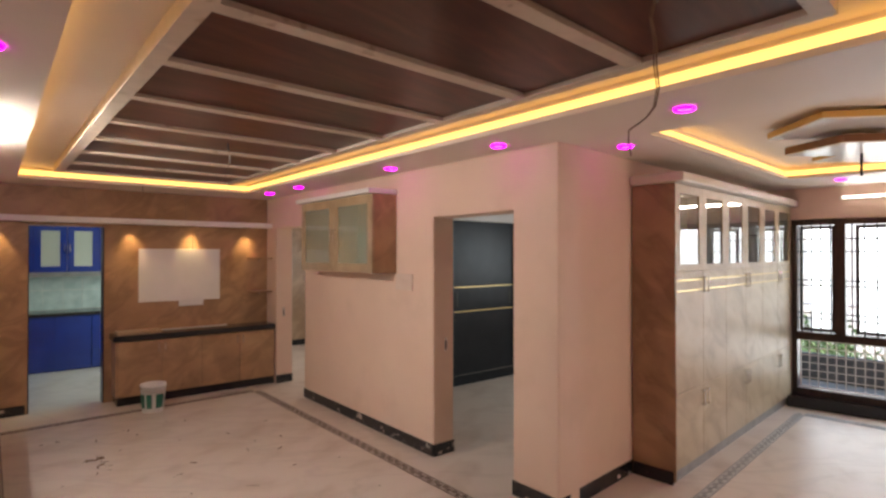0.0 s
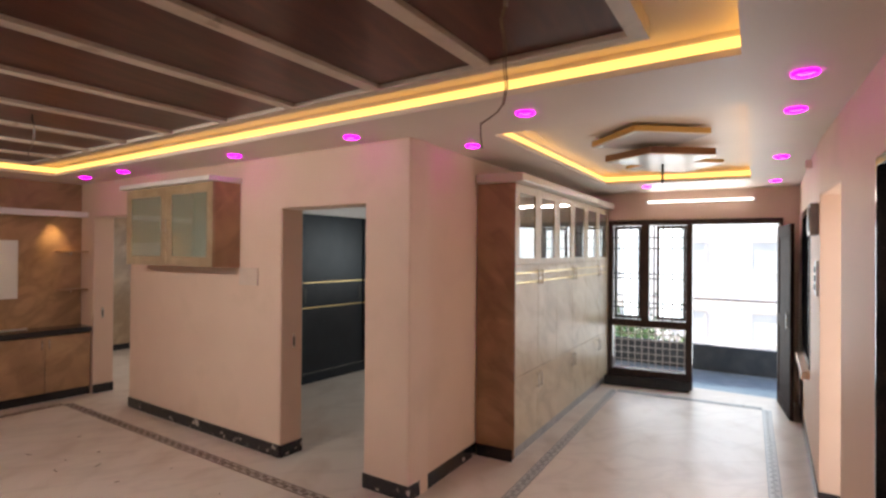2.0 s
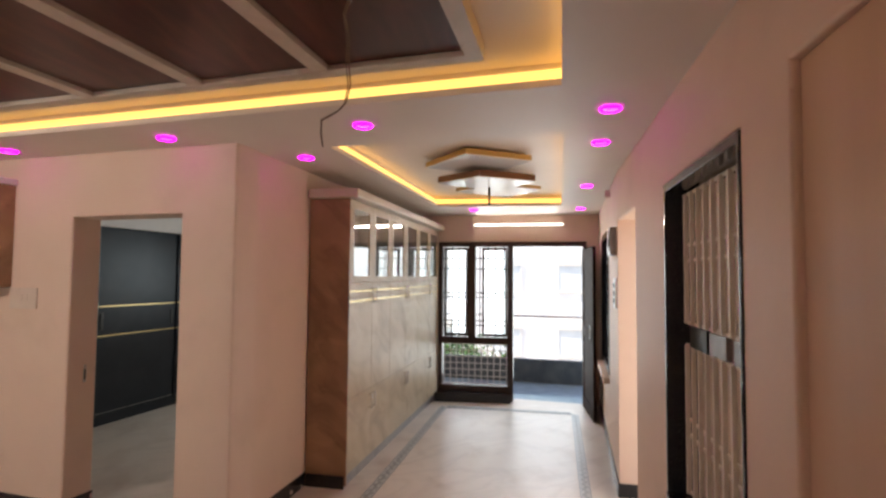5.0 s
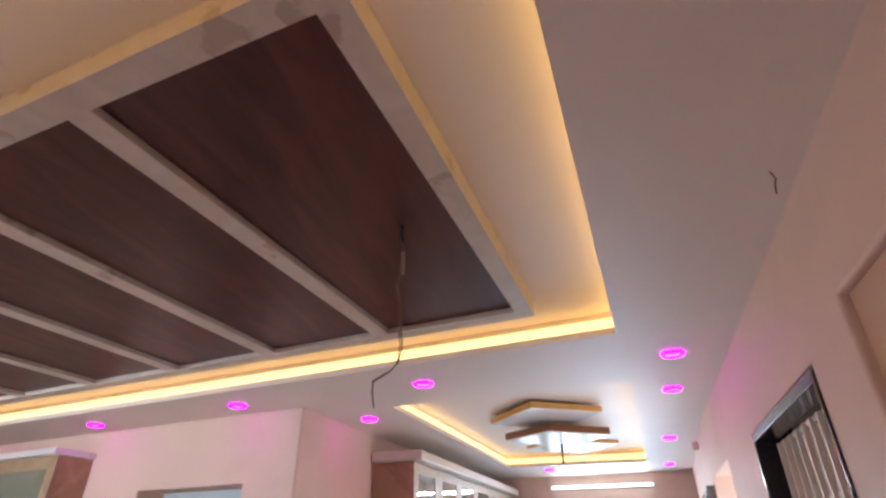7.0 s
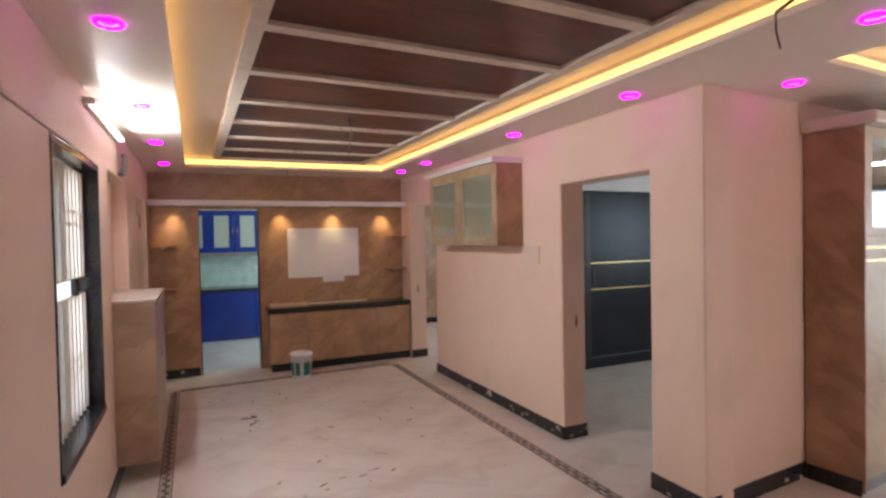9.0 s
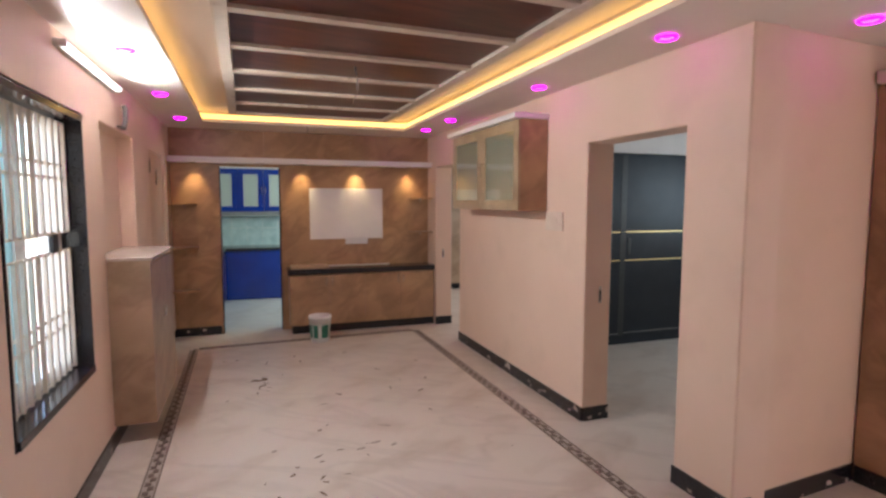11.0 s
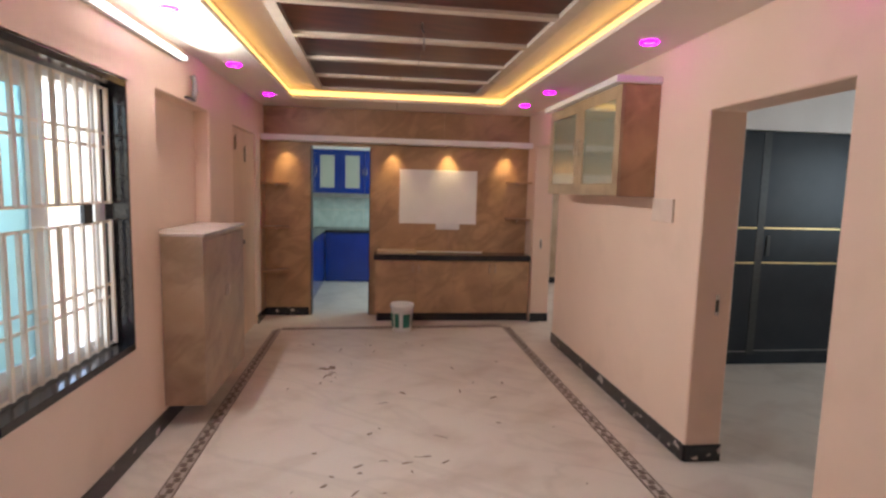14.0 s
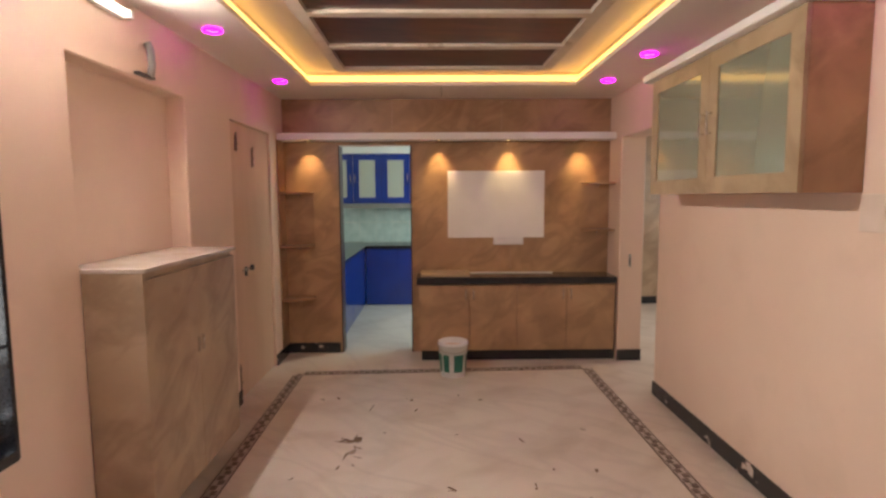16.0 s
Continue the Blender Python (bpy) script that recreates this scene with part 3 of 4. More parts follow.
M_LAM2W = laminate("light_veined_laminate", [(0.36, 0.255, 0.155), (0.44, 0.325, 0.205), (0.50, 0.38, 0.25)], (0.24, 0.155, 0.09), 0.36, 0.5)
wall_cabinet()
t = thing("switch_plate", pose(2.999, 3.425, 1.449), "white switch plate on the cream wall", "switch")
part("plate", boxes((-0.012, 0.0, -0.127, 0.127, -0.073, 0.073), bevel=0.003), M_CREAMP, t)
part("switch", boxes((-0.016, -0.012, -0.045, -0.02, -0.02, 0.03), (-0.016, -0.012, 0.005, 0.03, -0.02, 0.03), bevel=0.001), M_CREAMP, t)
for x, y, z in ((3.13, 3.004, 0.93), (3.10, 6.349, 0.93)):
    t = thing("strike_plate", pose(x, y, z), "dark steel strike plate set in the door jamb", "lock plate", "strike plates")
    part("plate", boxes((-0.012, 0.012, -0.003, 0.0, -0.06, 0.06), bevel=0.001), M_CHROME, t)
    part("slot", boxes((-0.006, 0.006, -0.005, -0.003, -0.04, 0.03)), M_BLACK, t)


# ---- showcase ----
def showcase(k, x0, w):
    d = 0.335
    t = thing("showcase_cabinet", SHOW @ pose(x0, 0, 0), "tall cream gloss cabinet with glass upper doors and brass lines", "cabinet", "showcase cabinets along the wall")
    zg, H = 1.572, 2.230
    part("plinth", boxes((0.0, w, 0.03, d, 0.0, 0.095)), M_PLINTH, t, "grey stone plinth")
    part("body", boxes((0.0, w, 0.02, d, 0.097, zg)), M_CREAMLAM, t)
    part("back_panel", boxes((0.0, w, d - 0.01, d, zg, H)), M_GREYIN, t)
    part("side_panel", boxes((0.0 if k else 0.012, 0.02, 0.02, d - 0.01, zg, H)), M_GREYIN, t)
    part("side_panel", boxes((w - 0.02, w, 0.02, d - 0.01, zg, H)), M_GREYIN, t)
    part("top_panel", boxes((0.02, w - 0.02, 0.02, d - 0.01, H - 0.018, H)), M_CREAMLAM, t)
    part("shelf", boxes((0.02, w - 0.02, 0.05, d - 0.01, 1.88, 1.89)), M_CLEAR, t, "clear glass shelf")
    if k == 0:
        part("end_panel", boxes((-0.012, -0.001, 0.0, d, 0.02, H)), M_LAM_DIM, t, "brown veined laminate end panel, coloured as in dim light")
    for j in range(2):
        a, b = j * w / 2 + 0.002, (j + 1) * w / 2 - 0.002
        f = 0.075
        g = part("glass_door", boxes((a, a + f, 0.0, 0.018, zg + 0.002, H), (b - f, b, 0.0, 0.018, zg + 0.002, H), (a + f, b - f, 0.0, 0.018, zg + 0.002, zg + 0.05), (a + f, b - f, 0.0, 0.018, H - 0.07, H)), M_CREAMLAM, t)
        part("pane", boxes((a + f, b - f, 0.006, 0.011, zg + 0.05, H - 0.07)), M_CLEAR, g, "clear glass pane").visible_shadow = False
        m = part("middle_door", boxes((a, b, 0.0, 0.018, 0.662, zg - 0.002), bevel=0.002), M_CREAMLAM, t)
        part("inlay", boxes((a, b, -0.002, 0.0, 1.495, 1.507), (a, b, -0.002, 0.0, 1.415, 1.427)), M_GOLD, m, "brass inlay lines")
        hx = b - 0.04 if j == 0 else a + 0.04
        part("handle", handle(bmesh.new(), hx, 0.0, 1.46, 0.13, (0, -1)), M_CHROME, m, "steel bow handle", True)
        lo = part("lower_door", boxes((a, b, 0.0, 0.018, 0.10, 0.658), bevel=0.002), M_CREAMLAM, t)
        part("handle", handle(bmesh.new(), hx, 0.0, 0.56, 0.13, (0, -1)), M_CHROME, lo, "steel bow handle", True)


M_GREYIN = surf("grey_cabinet_lining", [(0.58, 0.56, 0.50), (0.66, 0.64, 0.58)], 4, rough=0.4)
M_PLINTH = surf("grey_stone_plinth", [(0.20, 0.19, 0.18), (0.30, 0.28, 0.27)], 10, rough=0.35)
W3 = 1.045
SHOW = Matrix.Translation((4.037, 1.431, 0)) @ Matrix.Rotation(math.atan(0.085), 4, "Z")
for k in range(3):
    showcase(k, k * W3, W3)
solid("baseboard", boxes((-0.028, -0.0135, 0.015, 0.325, 0.0, 0.095)), M_GRANITE, "black granite skirting with paint splashes", "baseboard").matrix_world = SHOW
solid("showcase_cornice", boxes((-0.06, 3 * W3 + 0.005, -0.08, 0.333, 2.233, 2.305), bevel=0.012), M_CROWN, "cream-white glossy cornice board on top of the showcase cabinets", "cornice", "thing").matrix_world = SHOW


# ---- shoe cabinet, niche, door and tube on the west wall ----
def shoe_cabinet():
    t = thing("shoe_cabinet", pose(XL, 3.672, 0.128), "beige veined laminate shoe cabinet fixed in a wall niche", "cabinet")
    L, D, H = 0.985, 0.25, 1.084
    part("body", boxes((0.002, D - 0.018, 0.0, L, 0.0, H)), M_LAM2, t)
    part("side_panel", boxes((0.001, D, -0.010, -0.001, 0.0, H)), M_LAM2, t)
    for k in range(2):
        a, b = k * L / 2, (k + 1) * L / 2
        dr = part("door", boxes((D - 0.017, D, a + 0.001, b - 0.001, 0.001, H - 0.03), bevel=0.0015), M_LAM2, t)
        part("handle", boxes((D, D + 0.012, (b - 0.03) if k == 0 else (a + 0.02), (b - 0.02) if k == 0 else (a + 0.03), 0.62, 0.70), bevel=0.002), M_CHROME, dr, "slim steel handle")
    part("top", boxes((-0.10, D + 0.012, -0.012, L + 0.01, H + 0.001, H + 0.020), bevel=0.003), M_STONETOP, t, "pale stone-look top board")


M_STONETOP = surf("pale_stone_top", [(0.48, 0.40, 0.34), (0.62, 0.54, 0.48)], 5, (1, 1, 1), rough=0.25, warp=1.5)
shoe_cabinet()


def panel_door(m, w, h, label, bolts, latch=None):
    """A flush door leaf standing back in its opening; local y points into the wall. bolts: (x, foot, length)."""
    t = thing("door", m, label, "door", "flush doors", "structure")
    part("leaf", boxes((0.002, w - 0.002, 0.022, 0.057, 0.006, h - 0.003), bevel=0.002), M_DOOR, t)
    for x, z, n in bolts:
        b = part("tower_bolt", boxes((x - 0.015, x + 0.015, 0.017, 0.022, z, z + n), (x - 0.013, x + 0.013, 0.009, 0.017, z + 0.012, z + 0.03), (x - 0.013, x + 0.013, 0.009, 0.017, z + n - 0.03, z + n - 0.012), bevel=0.001), M_BOLT, t, "steel tower bolt")
        part("bar", rods(((x, 0.013, z + 0.01), (x, 0.013, z + n + 0.02), 0.004), ((x, 0.013, z + n * 0.5), (x + 0.012, 0.002, z + n * 0.5), 0.004)), M_BOLT, b, "", True)
    if latch:
        x, z = latch
        ald = part("latch", rods(((x, 0.008, z), (x + 0.23, 0.008, z), 0.008)), M_CHROME, t, "sliding steel latch", True)
        part("catch", boxes((x + 0.19, x + 0.23, -0.002, 0.022, z - 0.02, z + 0.02), (x + 0.07, x + 0.095, 0.006, 0.022, z - 0.05, z + 0.02), bevel=0.002), M_BLACK, ald, "dark catch")
    return t


door_pose = Matrix.Translation((XL, 5.368, 0)) @ Matrix.Rotation(radians(90), 4, "Z")
panel_door(door_pose, 0.902, 2.072, "cream painted flush door, closed, with steel bolts", ((0.14, 1.86, 0.12), (0.49, 1.76, 0.14), (0.05, 0.02, 0.24)), (0.16, 0.97))
ang = math.atan2(R1[1] - R0[1], R1[0] - R0[0])
SOUTH = Matrix.Translation((R0[0], R0[1], 0)) @ Matrix.Rotation(ang, 4, "Z") @ Matrix.Diagonal((1, 1, 1, 1))


FAR = Matrix.Translation((F0[0], F0[1], 0)) @ Matrix.Rotation(math.atan2(F1[1] - F0[1], F1[0] - F0[0]), 4, "Z")


def south_far(s, z=0.0):
    """The same on the stretch beyond the passage opening."""
    return FAR @ pose(s, 0, z, 0, 0, 180)


def south(s, z=0.0):
    """A local frame on the south wall: x runs back along it, y into the wall."""
    p = SOUTH @ Vector((s, 0, z))
    return Matrix.Translation(p) @ Matrix.Rotation(ang + math.pi, 4, "Z")


panel_door(south(1.752), 1.032, 2.135, "cream painted flush door, closed, with a steel tower bolt", ((0.35, 1.712, 0.12), (0.35, 0.16, 0.11)))


def tube_light(m, label):
    t = thing("tube_light", m, label, "tube light", "tube lights")
    part("batten", boxes((-0.60, 0.60, -0.028, -0.001, -0.02, 0.02), bevel=0.004), M_PLASTIC, t)
    part("tube", rods(((-0.575, -0.046, 0.0), (0.575, -0.046, 0.0), 0.014), seg=14), M_TUBE, t, "glowing white tube", True)
    for sx in (-0.59, 0.59):
        part("holder", boxes((sx - 0.012, sx + 0.012, -0.062, -0.028, -0.018, 0.018), bevel=0.003), M_PLASTIC, t)


tube_light(Matrix.Translation((XL, 3.465, 2.362)) @ Matrix.Rotation(radians(90), 4, "Z"), "white glowing tube light on the cream wall")
bang = math.atan2(B1[1] - B0[1], B1[0] - B0[0])
BALC = Matrix.Translation((B0[0], B0[1], 0)) @ Matrix.Rotation(bang, 4, "Z")


def balc(s, z=0.0):
    """A local frame on the balcony wall: x runs towards the showcase, y into the room's side reversed."""
    p = BALC @ Vector((s, 0, z))
    return Matrix.Translation(p) @ Matrix.Rotation(bang + math.pi, 4, "Z")


tube_light(balc(1.03, 2.312), "white glowing tube light above the balcony door")
t = thing("cable_clip", pose(XL, 4.22, 2.125), "loose grey cable holder hanging on the wall", "cable holder")
part("bracket", boxes((0.0, 0.03, -0.07, 0.08, -0.008, 0.006), bevel=0.002), M_BLACK, t)
part("sleeve", tube_path([(0.02, 0.05, 0.0), (0.035, 0.04, 0.06), (0.04, 0.02, 0.13), (0.03, 0.01, 0.16)], 0.018, 10), M_PLINTH, t, "grey plastic sleeve", True)
solid("baseboard", boxes((0.0005, 0.012, -0.012, 0.238, 0.001, 0.10)), M_GRANITE, "black granite skirting", "skirting").matrix_world = south_far(0.0)
solid("conduit_box", boxes((5.22, 5.28, right_wall(5.25) + 0.004, right_wall(5.25) + 0.05, 2.345, 2.405), bevel=0.008), M_WALL, "small round junction box on the cream wall", "junction box", "thing")


# ---- grilled windows ----
def grille_window(m, w, h, label, shut=False):
    """Local x along the wall, y into the wall, z from the sill."""
    t = thing("window", m, label, "window", "grilled windows", "structure")
    f = 0.018
    part("stone_frame", boxes((0.001, f, -0.004, 0.235, 0.001, h - 0.001), (w - f, w - 0.001, -0.004, 0.235, 0.001, h - 0.001), (f, w - f, -0.004, 0.235, h - 0.035, h - 0.001), (f, w - f, -0.012, 0.235, 0.001, 0.04), bevel=0.002), M_GRAN2, t, "black polished granite surround")
    n = 10 if shut else 12
    bars = [f + 0.03 + (w - 2 * f - 0.06) * k / (n - 1) for k in range(n)]
    mid = h * 0.52
    flat = [0.05, 0.30, 0.37, mid - 0.05, mid + 0.05, h - 0.36, h - 0.29, h - 0.06]
    g = part("grille", boxes(*[(f, w - f, 0.085, 0.091, z, z + 0.014) for z in flat]), M_BARS, t, "cream painted iron grille")
    for k, x in enumerate(bars):
        for a, b in ((0.05, mid - 0.04), (mid + 0.055, h - 0.05)):
            part("bar", boxes((x - 0.010, x + 0.010, 0.072, 0.090, a, b), bevel=0.001), M_BARS, g)
    if shut:
        part("plate", boxes((0.40, 0.60, 0.074, 0.094, mid - 0.036, mid + 0.050), bevel=0.002), M_PLINTH, g, "grey lock box")
        part("plate", boxes((0.68, 0.83, 0.074, 0.094, mid - 0.036, mid + 0.050), bevel=0.002), M_PLINTH, g, "grey lock box")
        part("plate", boxes((0.85, 0.955, 0.074, 0.094, mid - 0.036, mid + 0.050), bevel=0.002), M_BLACK, g, "dark lock plate")
    px, pw = (0.13, 0.25) if shut else (w * 0.72, 0.075)
    part("plate", boxes((px, px + pw, 0.072, 0.094, mid - 0.04, mid + 0.052), bevel=0.002), M_BLACK, g, "dark lock plate")
    if shut:
        part("shutter", boxes((f, w - f, 0.15, 0.18, 0.04, h - f)), M_SHUT, t, "closed beige shutter")
        return t
    fr = part("window_frame", boxes((f, f + 0.05, 0.12, 0.20, 0.036, h - f), (w - f - 0.10, w - f, 0.12, 0.20, 0.036, h - f), (f + 0.05, w - f - 0.10, 0.12, 0.20, 0.036, 0.10), (f + 0.05, w - f - 0.10, 0.12, 0.20, h - f - 0.06, h - f)), M_PVC, t, "white sliding window frame")
    c = w * 0.47
    part("sash", boxes((f + 0.05, f + 0.11, 0.13, 0.155, 0.10, h - f - 0.06), (c - 0.03, c + 0.09, 0.13, 0.155, 0.10, h - f - 0.06), (f + 0.11, c - 0.03, 0.13, 0.155, 0.10, 0.16), (f + 0.11, c - 0.03, 0.13, 0.155, h - f - 0.13, h - f - 0.06)), M_PVC, fr)
    pane = part("pane", boxes((f + 0.11, c - 0.03, 0.140, 0.145, 0.16, h - f - 0.13)), M_CYAN, fr, "blue tinted glass pane")
    pane.visible_shadow = False
    return t


grille_window(Matrix.Translation((XL, 2.166, 0.62)) @ Matrix.Rotation(radians(90), 4, "Z"), 1.114, 1.45, "grilled window with black granite surround, one sash slid open")
grille_window(south(3.07, 0.62), 0.993, 1.44, "grilled window with black granite surround and closed shutter", True)
t = thing("window", south_far(2.15, 0.72), "dark framed window in the passage wall", "window", "", "structure")
part("window_frame", boxes((0.0, 0.06, -0.01, 0.2, 0, 1.36), (1.09, 1.15, -0.01, 0.2, 0, 1.36), (0.06, 1.09, -0.01, 0.2, 0, 0.06), (0.06, 1.09, -0.01, 0.2, 1.30, 1.36)), M_GRAN2, t)
part("pane", boxes((0.06, 1.09, 0.10, 0.105, 0.06, 1.30)), M_CHAR, t, "dark closed shutter")
solid("window_ledge", boxes((0.0, 1.15, -0.06, -0.001, -0.08, -0.02), bevel=0.004), M_WALL, "cream plaster ledge below the passage window", "window sill").matrix_world = south_far(2.15, 0.72)
t = thing("switch_board", south_far(0.21, 1.505), "white switch board on the passage wall", "switch")
part("plate", boxes((-0.08, 0.08, -0.014, 0.0, -0.12, 0.12), bevel=0.003), M_PLASTIC, t)
for dz in (-0.08, -0.02, 0.04):
    part("switch", boxes((-0.05, 0.05, -0.020, -0.014, dz, dz + 0.04), bevel=0.002), M_BLACK, t)
t = thing("meter_box", south_far(0.26, 1.915), "grey distribution box on the passage wall", "fuse box")
part("box", boxes((-0.14, 0.14, -0.05, 0.0, -0.11, 0.11), bevel=0.006), M_PLINTH, t)
part("lid", boxes((-0.11, 0.11, -0.056, -0.050, -0.08, 0.08), bevel=0.002), M_CHAR, t, "dark hinged lid")


# ---- balcony door and window ----
def balcony_set():
    t = thing("balcony_frame", BALC @ pose(0, -0.09, 0), "dark stained wooden door and window frame to the balcony", "door frame", kind="structure")
    a, m0, m1, b, h = 0.158, 1.095, 1.165, 2.09, 2.085
    part("post", boxes((a, a + 0.045, -0.05, 0.11, 0.0, h)), M_DARKWOOD, t)
    part("post", boxes((m0, m1, -0.05, 0.11, 0.0, h)), M_DARKWOOD, t)
    part("post", boxes((b - 0.05, b, -0.05, 0.11, 0.0, h)), M_DARKWOOD, t)
    part("post", boxes((1.591, 1.686, -0.05, 0.11, 0.82, h - 0.06)), M_DARKWOOD, t)
    part("head", boxes((a + 0.045, m0, -0.05, 0.11, h - 0.06, h)), M_DARKWOOD, t)
    part("head", boxes((m1, b - 0.05, -0.05, 0.11, h - 0.06, h)), M_DARKWOOD, t)
    part("rail", boxes((m1, b - 0.05, -0.05, 0.11, 0.74, 0.82)), M_DARKWOOD, t)
    part("rail", boxes((m1, b - 0.05, -0.05, 0.11, 0.115, 0.19)), M_DARKWOOD, t)
    # iron bars behind the sashes
    for s0, s1 in ((m1, 1.591), (1.686, b - 0.05)):
        g = part("grille", boxes(*[(s0, s1, 0.058, 0.068, z, z + 0.015) for z in (0.97, 1.03, 1.34, 1.40, 1.72, 1.86)]), M_BLACK, t, "dark iron grille")
        for k in range(4):
            x = s0 + (s1 - s0) * (k + 0.5) / 4
            part("bar", rods(((x, 0.063, 0.82), (x, 0.063, h - 0.06), 0.0085), seg=6), M_BLACK, g)
        x0, x1 = (s0 + 0.01, s1 - 0.078) if s0 == m1 else (s0 + 0.01, s1 - 0.01)
        sash = part("sash", boxes((x0, x0 + 0.032, -0.03, 0.01, 0.83, h - 0.07), (x1 - 0.032, x1, -0.03, 0.01, 0.83, h - 0.07), (x0 + 0.032, x1 - 0.032, -0.03, 0.01, 0.83, 0.865), (x0 + 0.032, x1 - 0.032, -0.03, 0.01, h - 0.105, h - 0.07)), M_DARKWOOD, t)
        pn = part("pane", boxes((x0 + 0.032, x1 - 0.032, -0.012, -0.008, 0.865, h - 0.105)), M_CLEAR, sash, "clear glass pane")
        pn.visible_shadow = False
    lat = part("lattice", boxes((m1 + 0.005, b - 0.055, 0.02, 0.032, 0.195, 0.21), (m1 + 0.005, b - 0.055, 0.02, 0.032, 0.72, 0.735)), M_PVC, t, "white square lattice below the sashes")
    for k in range(11):
        x = m1 + 0.02 + (b - 0.09 - m1) * k / 10
        part("upright", boxes((x - 0.006, x + 0.006, 0.022, 0.030, 0.21, 0.72)), M_PVC, lat)
    for z in (0.30, 0.385, 0.47, 0.555, 0.64):
        part("crossbar", boxes((m1 + 0.005, b - 0.055, 0.019, 0.0215, z - 0.006, z + 0.006)), M_PVC, lat)


balcony_set()
solid("threshold_step", prism(bmesh.new(), [tuple((BALC @ Vector(p))[:2]) for p in ((1.12, 0.0, 0), (2.10, 0.0, 0), (2.10, 0.20, 0), (1.12, 0.14, 0))], 0.0, 0.112), M_GRAN2, "black granite kerb under the balcony window", "step")


def balcony_leaf():
    p = BALC @ Vector((0.20, 0.06, 0))
    t = thing("balcony_door", Matrix.Translation(p) @ Matrix.Rotation(radians(180 + 11), 4, "Z"), "dark stained wooden balcony door standing wide open", "door", "", "structure")
    w, h = 0.80, 1.98
    part("stile", boxes((0, 0.10, -0.018, 0.018, 0.01, h), bevel=0.002), M_LEAFWOOD, t)
    part("stile", boxes((w - 0.10, w, -0.018, 0.018, 0.01, h), bevel=0.002), M_LEAFWOOD, t)
    for z0, z1 in ((0.01, 0.15), (0.9, 1.02), (h - 0.12, h)):
        part("rail", boxes((0.101, w - 0.101, -0.018, 0.018, z0, z1), bevel=0.002), M_LEAFWOOD, t)
    for z0, z1 in ((0.15, 0.9), (1.02, h - 0.12)):
        part("panel", boxes((0.101, w - 0.101, -0.008, 0.008, z0, z1)), M_LEAFWOOD, t)
    part("handle", handle(bmesh.new(), w - 0.05, -0.018, 1.0, 0.16, (0, -1)), M_CHROME, t, "steel door handle", True)


balcony_leaf()


# ---- downlights ----
def downlight():
    t = thing("downlight", pose(2.897, -0.51, Z), "round recessed downlight with glowing magenta ring in the ceiling", "downlight", "ceiling downlights")
    ring = bmesh.new()
    prof = [(0.043 + 0.009 * math.cos(a), -0.004 + 0.008 * math.sin(a)) for a in [2 * math.pi * k / 10 for k in range(11)]]
    rings = []
    for r, z in prof[:-1]:
        rings.append([ring.verts.new((r * math.cos(2 * math.pi * k / 28), r * math.sin(2 * math.pi * k / 28), z)) for k in range(28)])
    for a, b in zip(rings, rings[1:] + rings[:1]):
        for k in range(28):
            ring.faces.new((a[k], a[(k + 1) % 28], b[(k + 1) % 28], b[k]))
    part("ring", ring, M_MAG, t, "glowing magenta ring", True)
    part("diffuser", lathe([(0.0, -0.002), (0.034, -0.002), (0.034, 0.0)], 24), M_MAUVE, t, "dull mauve centre")
    # Weak emission paints the pale highlight seen inside the magenta ring.
    part("highlight_ring", lathe([(0.027, -0.003), (0.034, -0.003), (0.034, -0.0021)], 24), M_PINK, t, "glowing pink highlight inside the ring")
    return t


DL = downlight()
for x, y in ((2.85, 0.77), (2.79, 2.03), (2.785, 3.33), (2.73, 5.07), (2.715, 5.87), (3.48, 1.497), (3.565, -0.456), (5.15, -0.315), (6.75, -0.185), (6.60, 1.066),
             (0.10, 5.87), (0.11, 4.55), (0.12, 3.24), (0.131, 1.896), (0.16, 0.62)):
    copy_thing(DL, pose(x, y, Z))


# ---- wires and hooks ----
def hanging_wire(x, y, pts, label):
    t = thing("ceiling_wire", pose(x, y, 2.52), label, "wire", "wires from the ceiling")
    part("hook", rods(((0, 0, 0.0), (0, 0, -0.05), 0.006), ((0, 0, -0.05), (0.012, 0, -0.075), 0.005)), M_BLACK, t, "dark fan hook", True)
    part("connector", rods(((0.012, 0.0, -0.10), (0.014, 0.003, -0.17), 0.0065)), M_PLINTH, t, "grey cable connector", True)
    part("cable", tube_path(pts, 0.0022, 6), M_WIRE, t, "thin brown cable", True)
    twin = [(x + 0.012 * math.sin(9 * z), y - 0.010 * math.cos(7 * z), z) for x, y, z in pts[2:-2]]
    part("cable", tube_path([pts[1]] + twin, 0.0016, 6), M_WIRE, t, "thinner second cable", True)


hanging_wire(1.458, 0.15, [(0.0, 0.0, -0.05), (0.012, 0.0, -0.10), (0.014, 0.003, -0.17), (0.004, 0.01, -0.21), (0.01, 0.0, -0.27), (0.03, 0.01, -0.33), (0.045, 0.012, -0.38), (0.04, 0.02, -0.43), (0.015, 0.03, -0.46), (-0.02, 0.03, -0.48), (-0.045, 0.045, -0.50), (-0.03, 0.055, -0.53), (-0.01, 0.06, -0.56)], "loose brown cable hanging from a fan hook in the coffer")
hanging_wire(1.45, 3.45, [(0.0, 0.0, -0.05), (0.012, 0.0, -0.10), (0.014, 0.003, -0.17), (0.0, 0.0, -0.21), (-0.02, 0.0, -0.25), (-0.01, 0.0, -0.30)], "short loose cable hanging from a fan hook in the coffer")
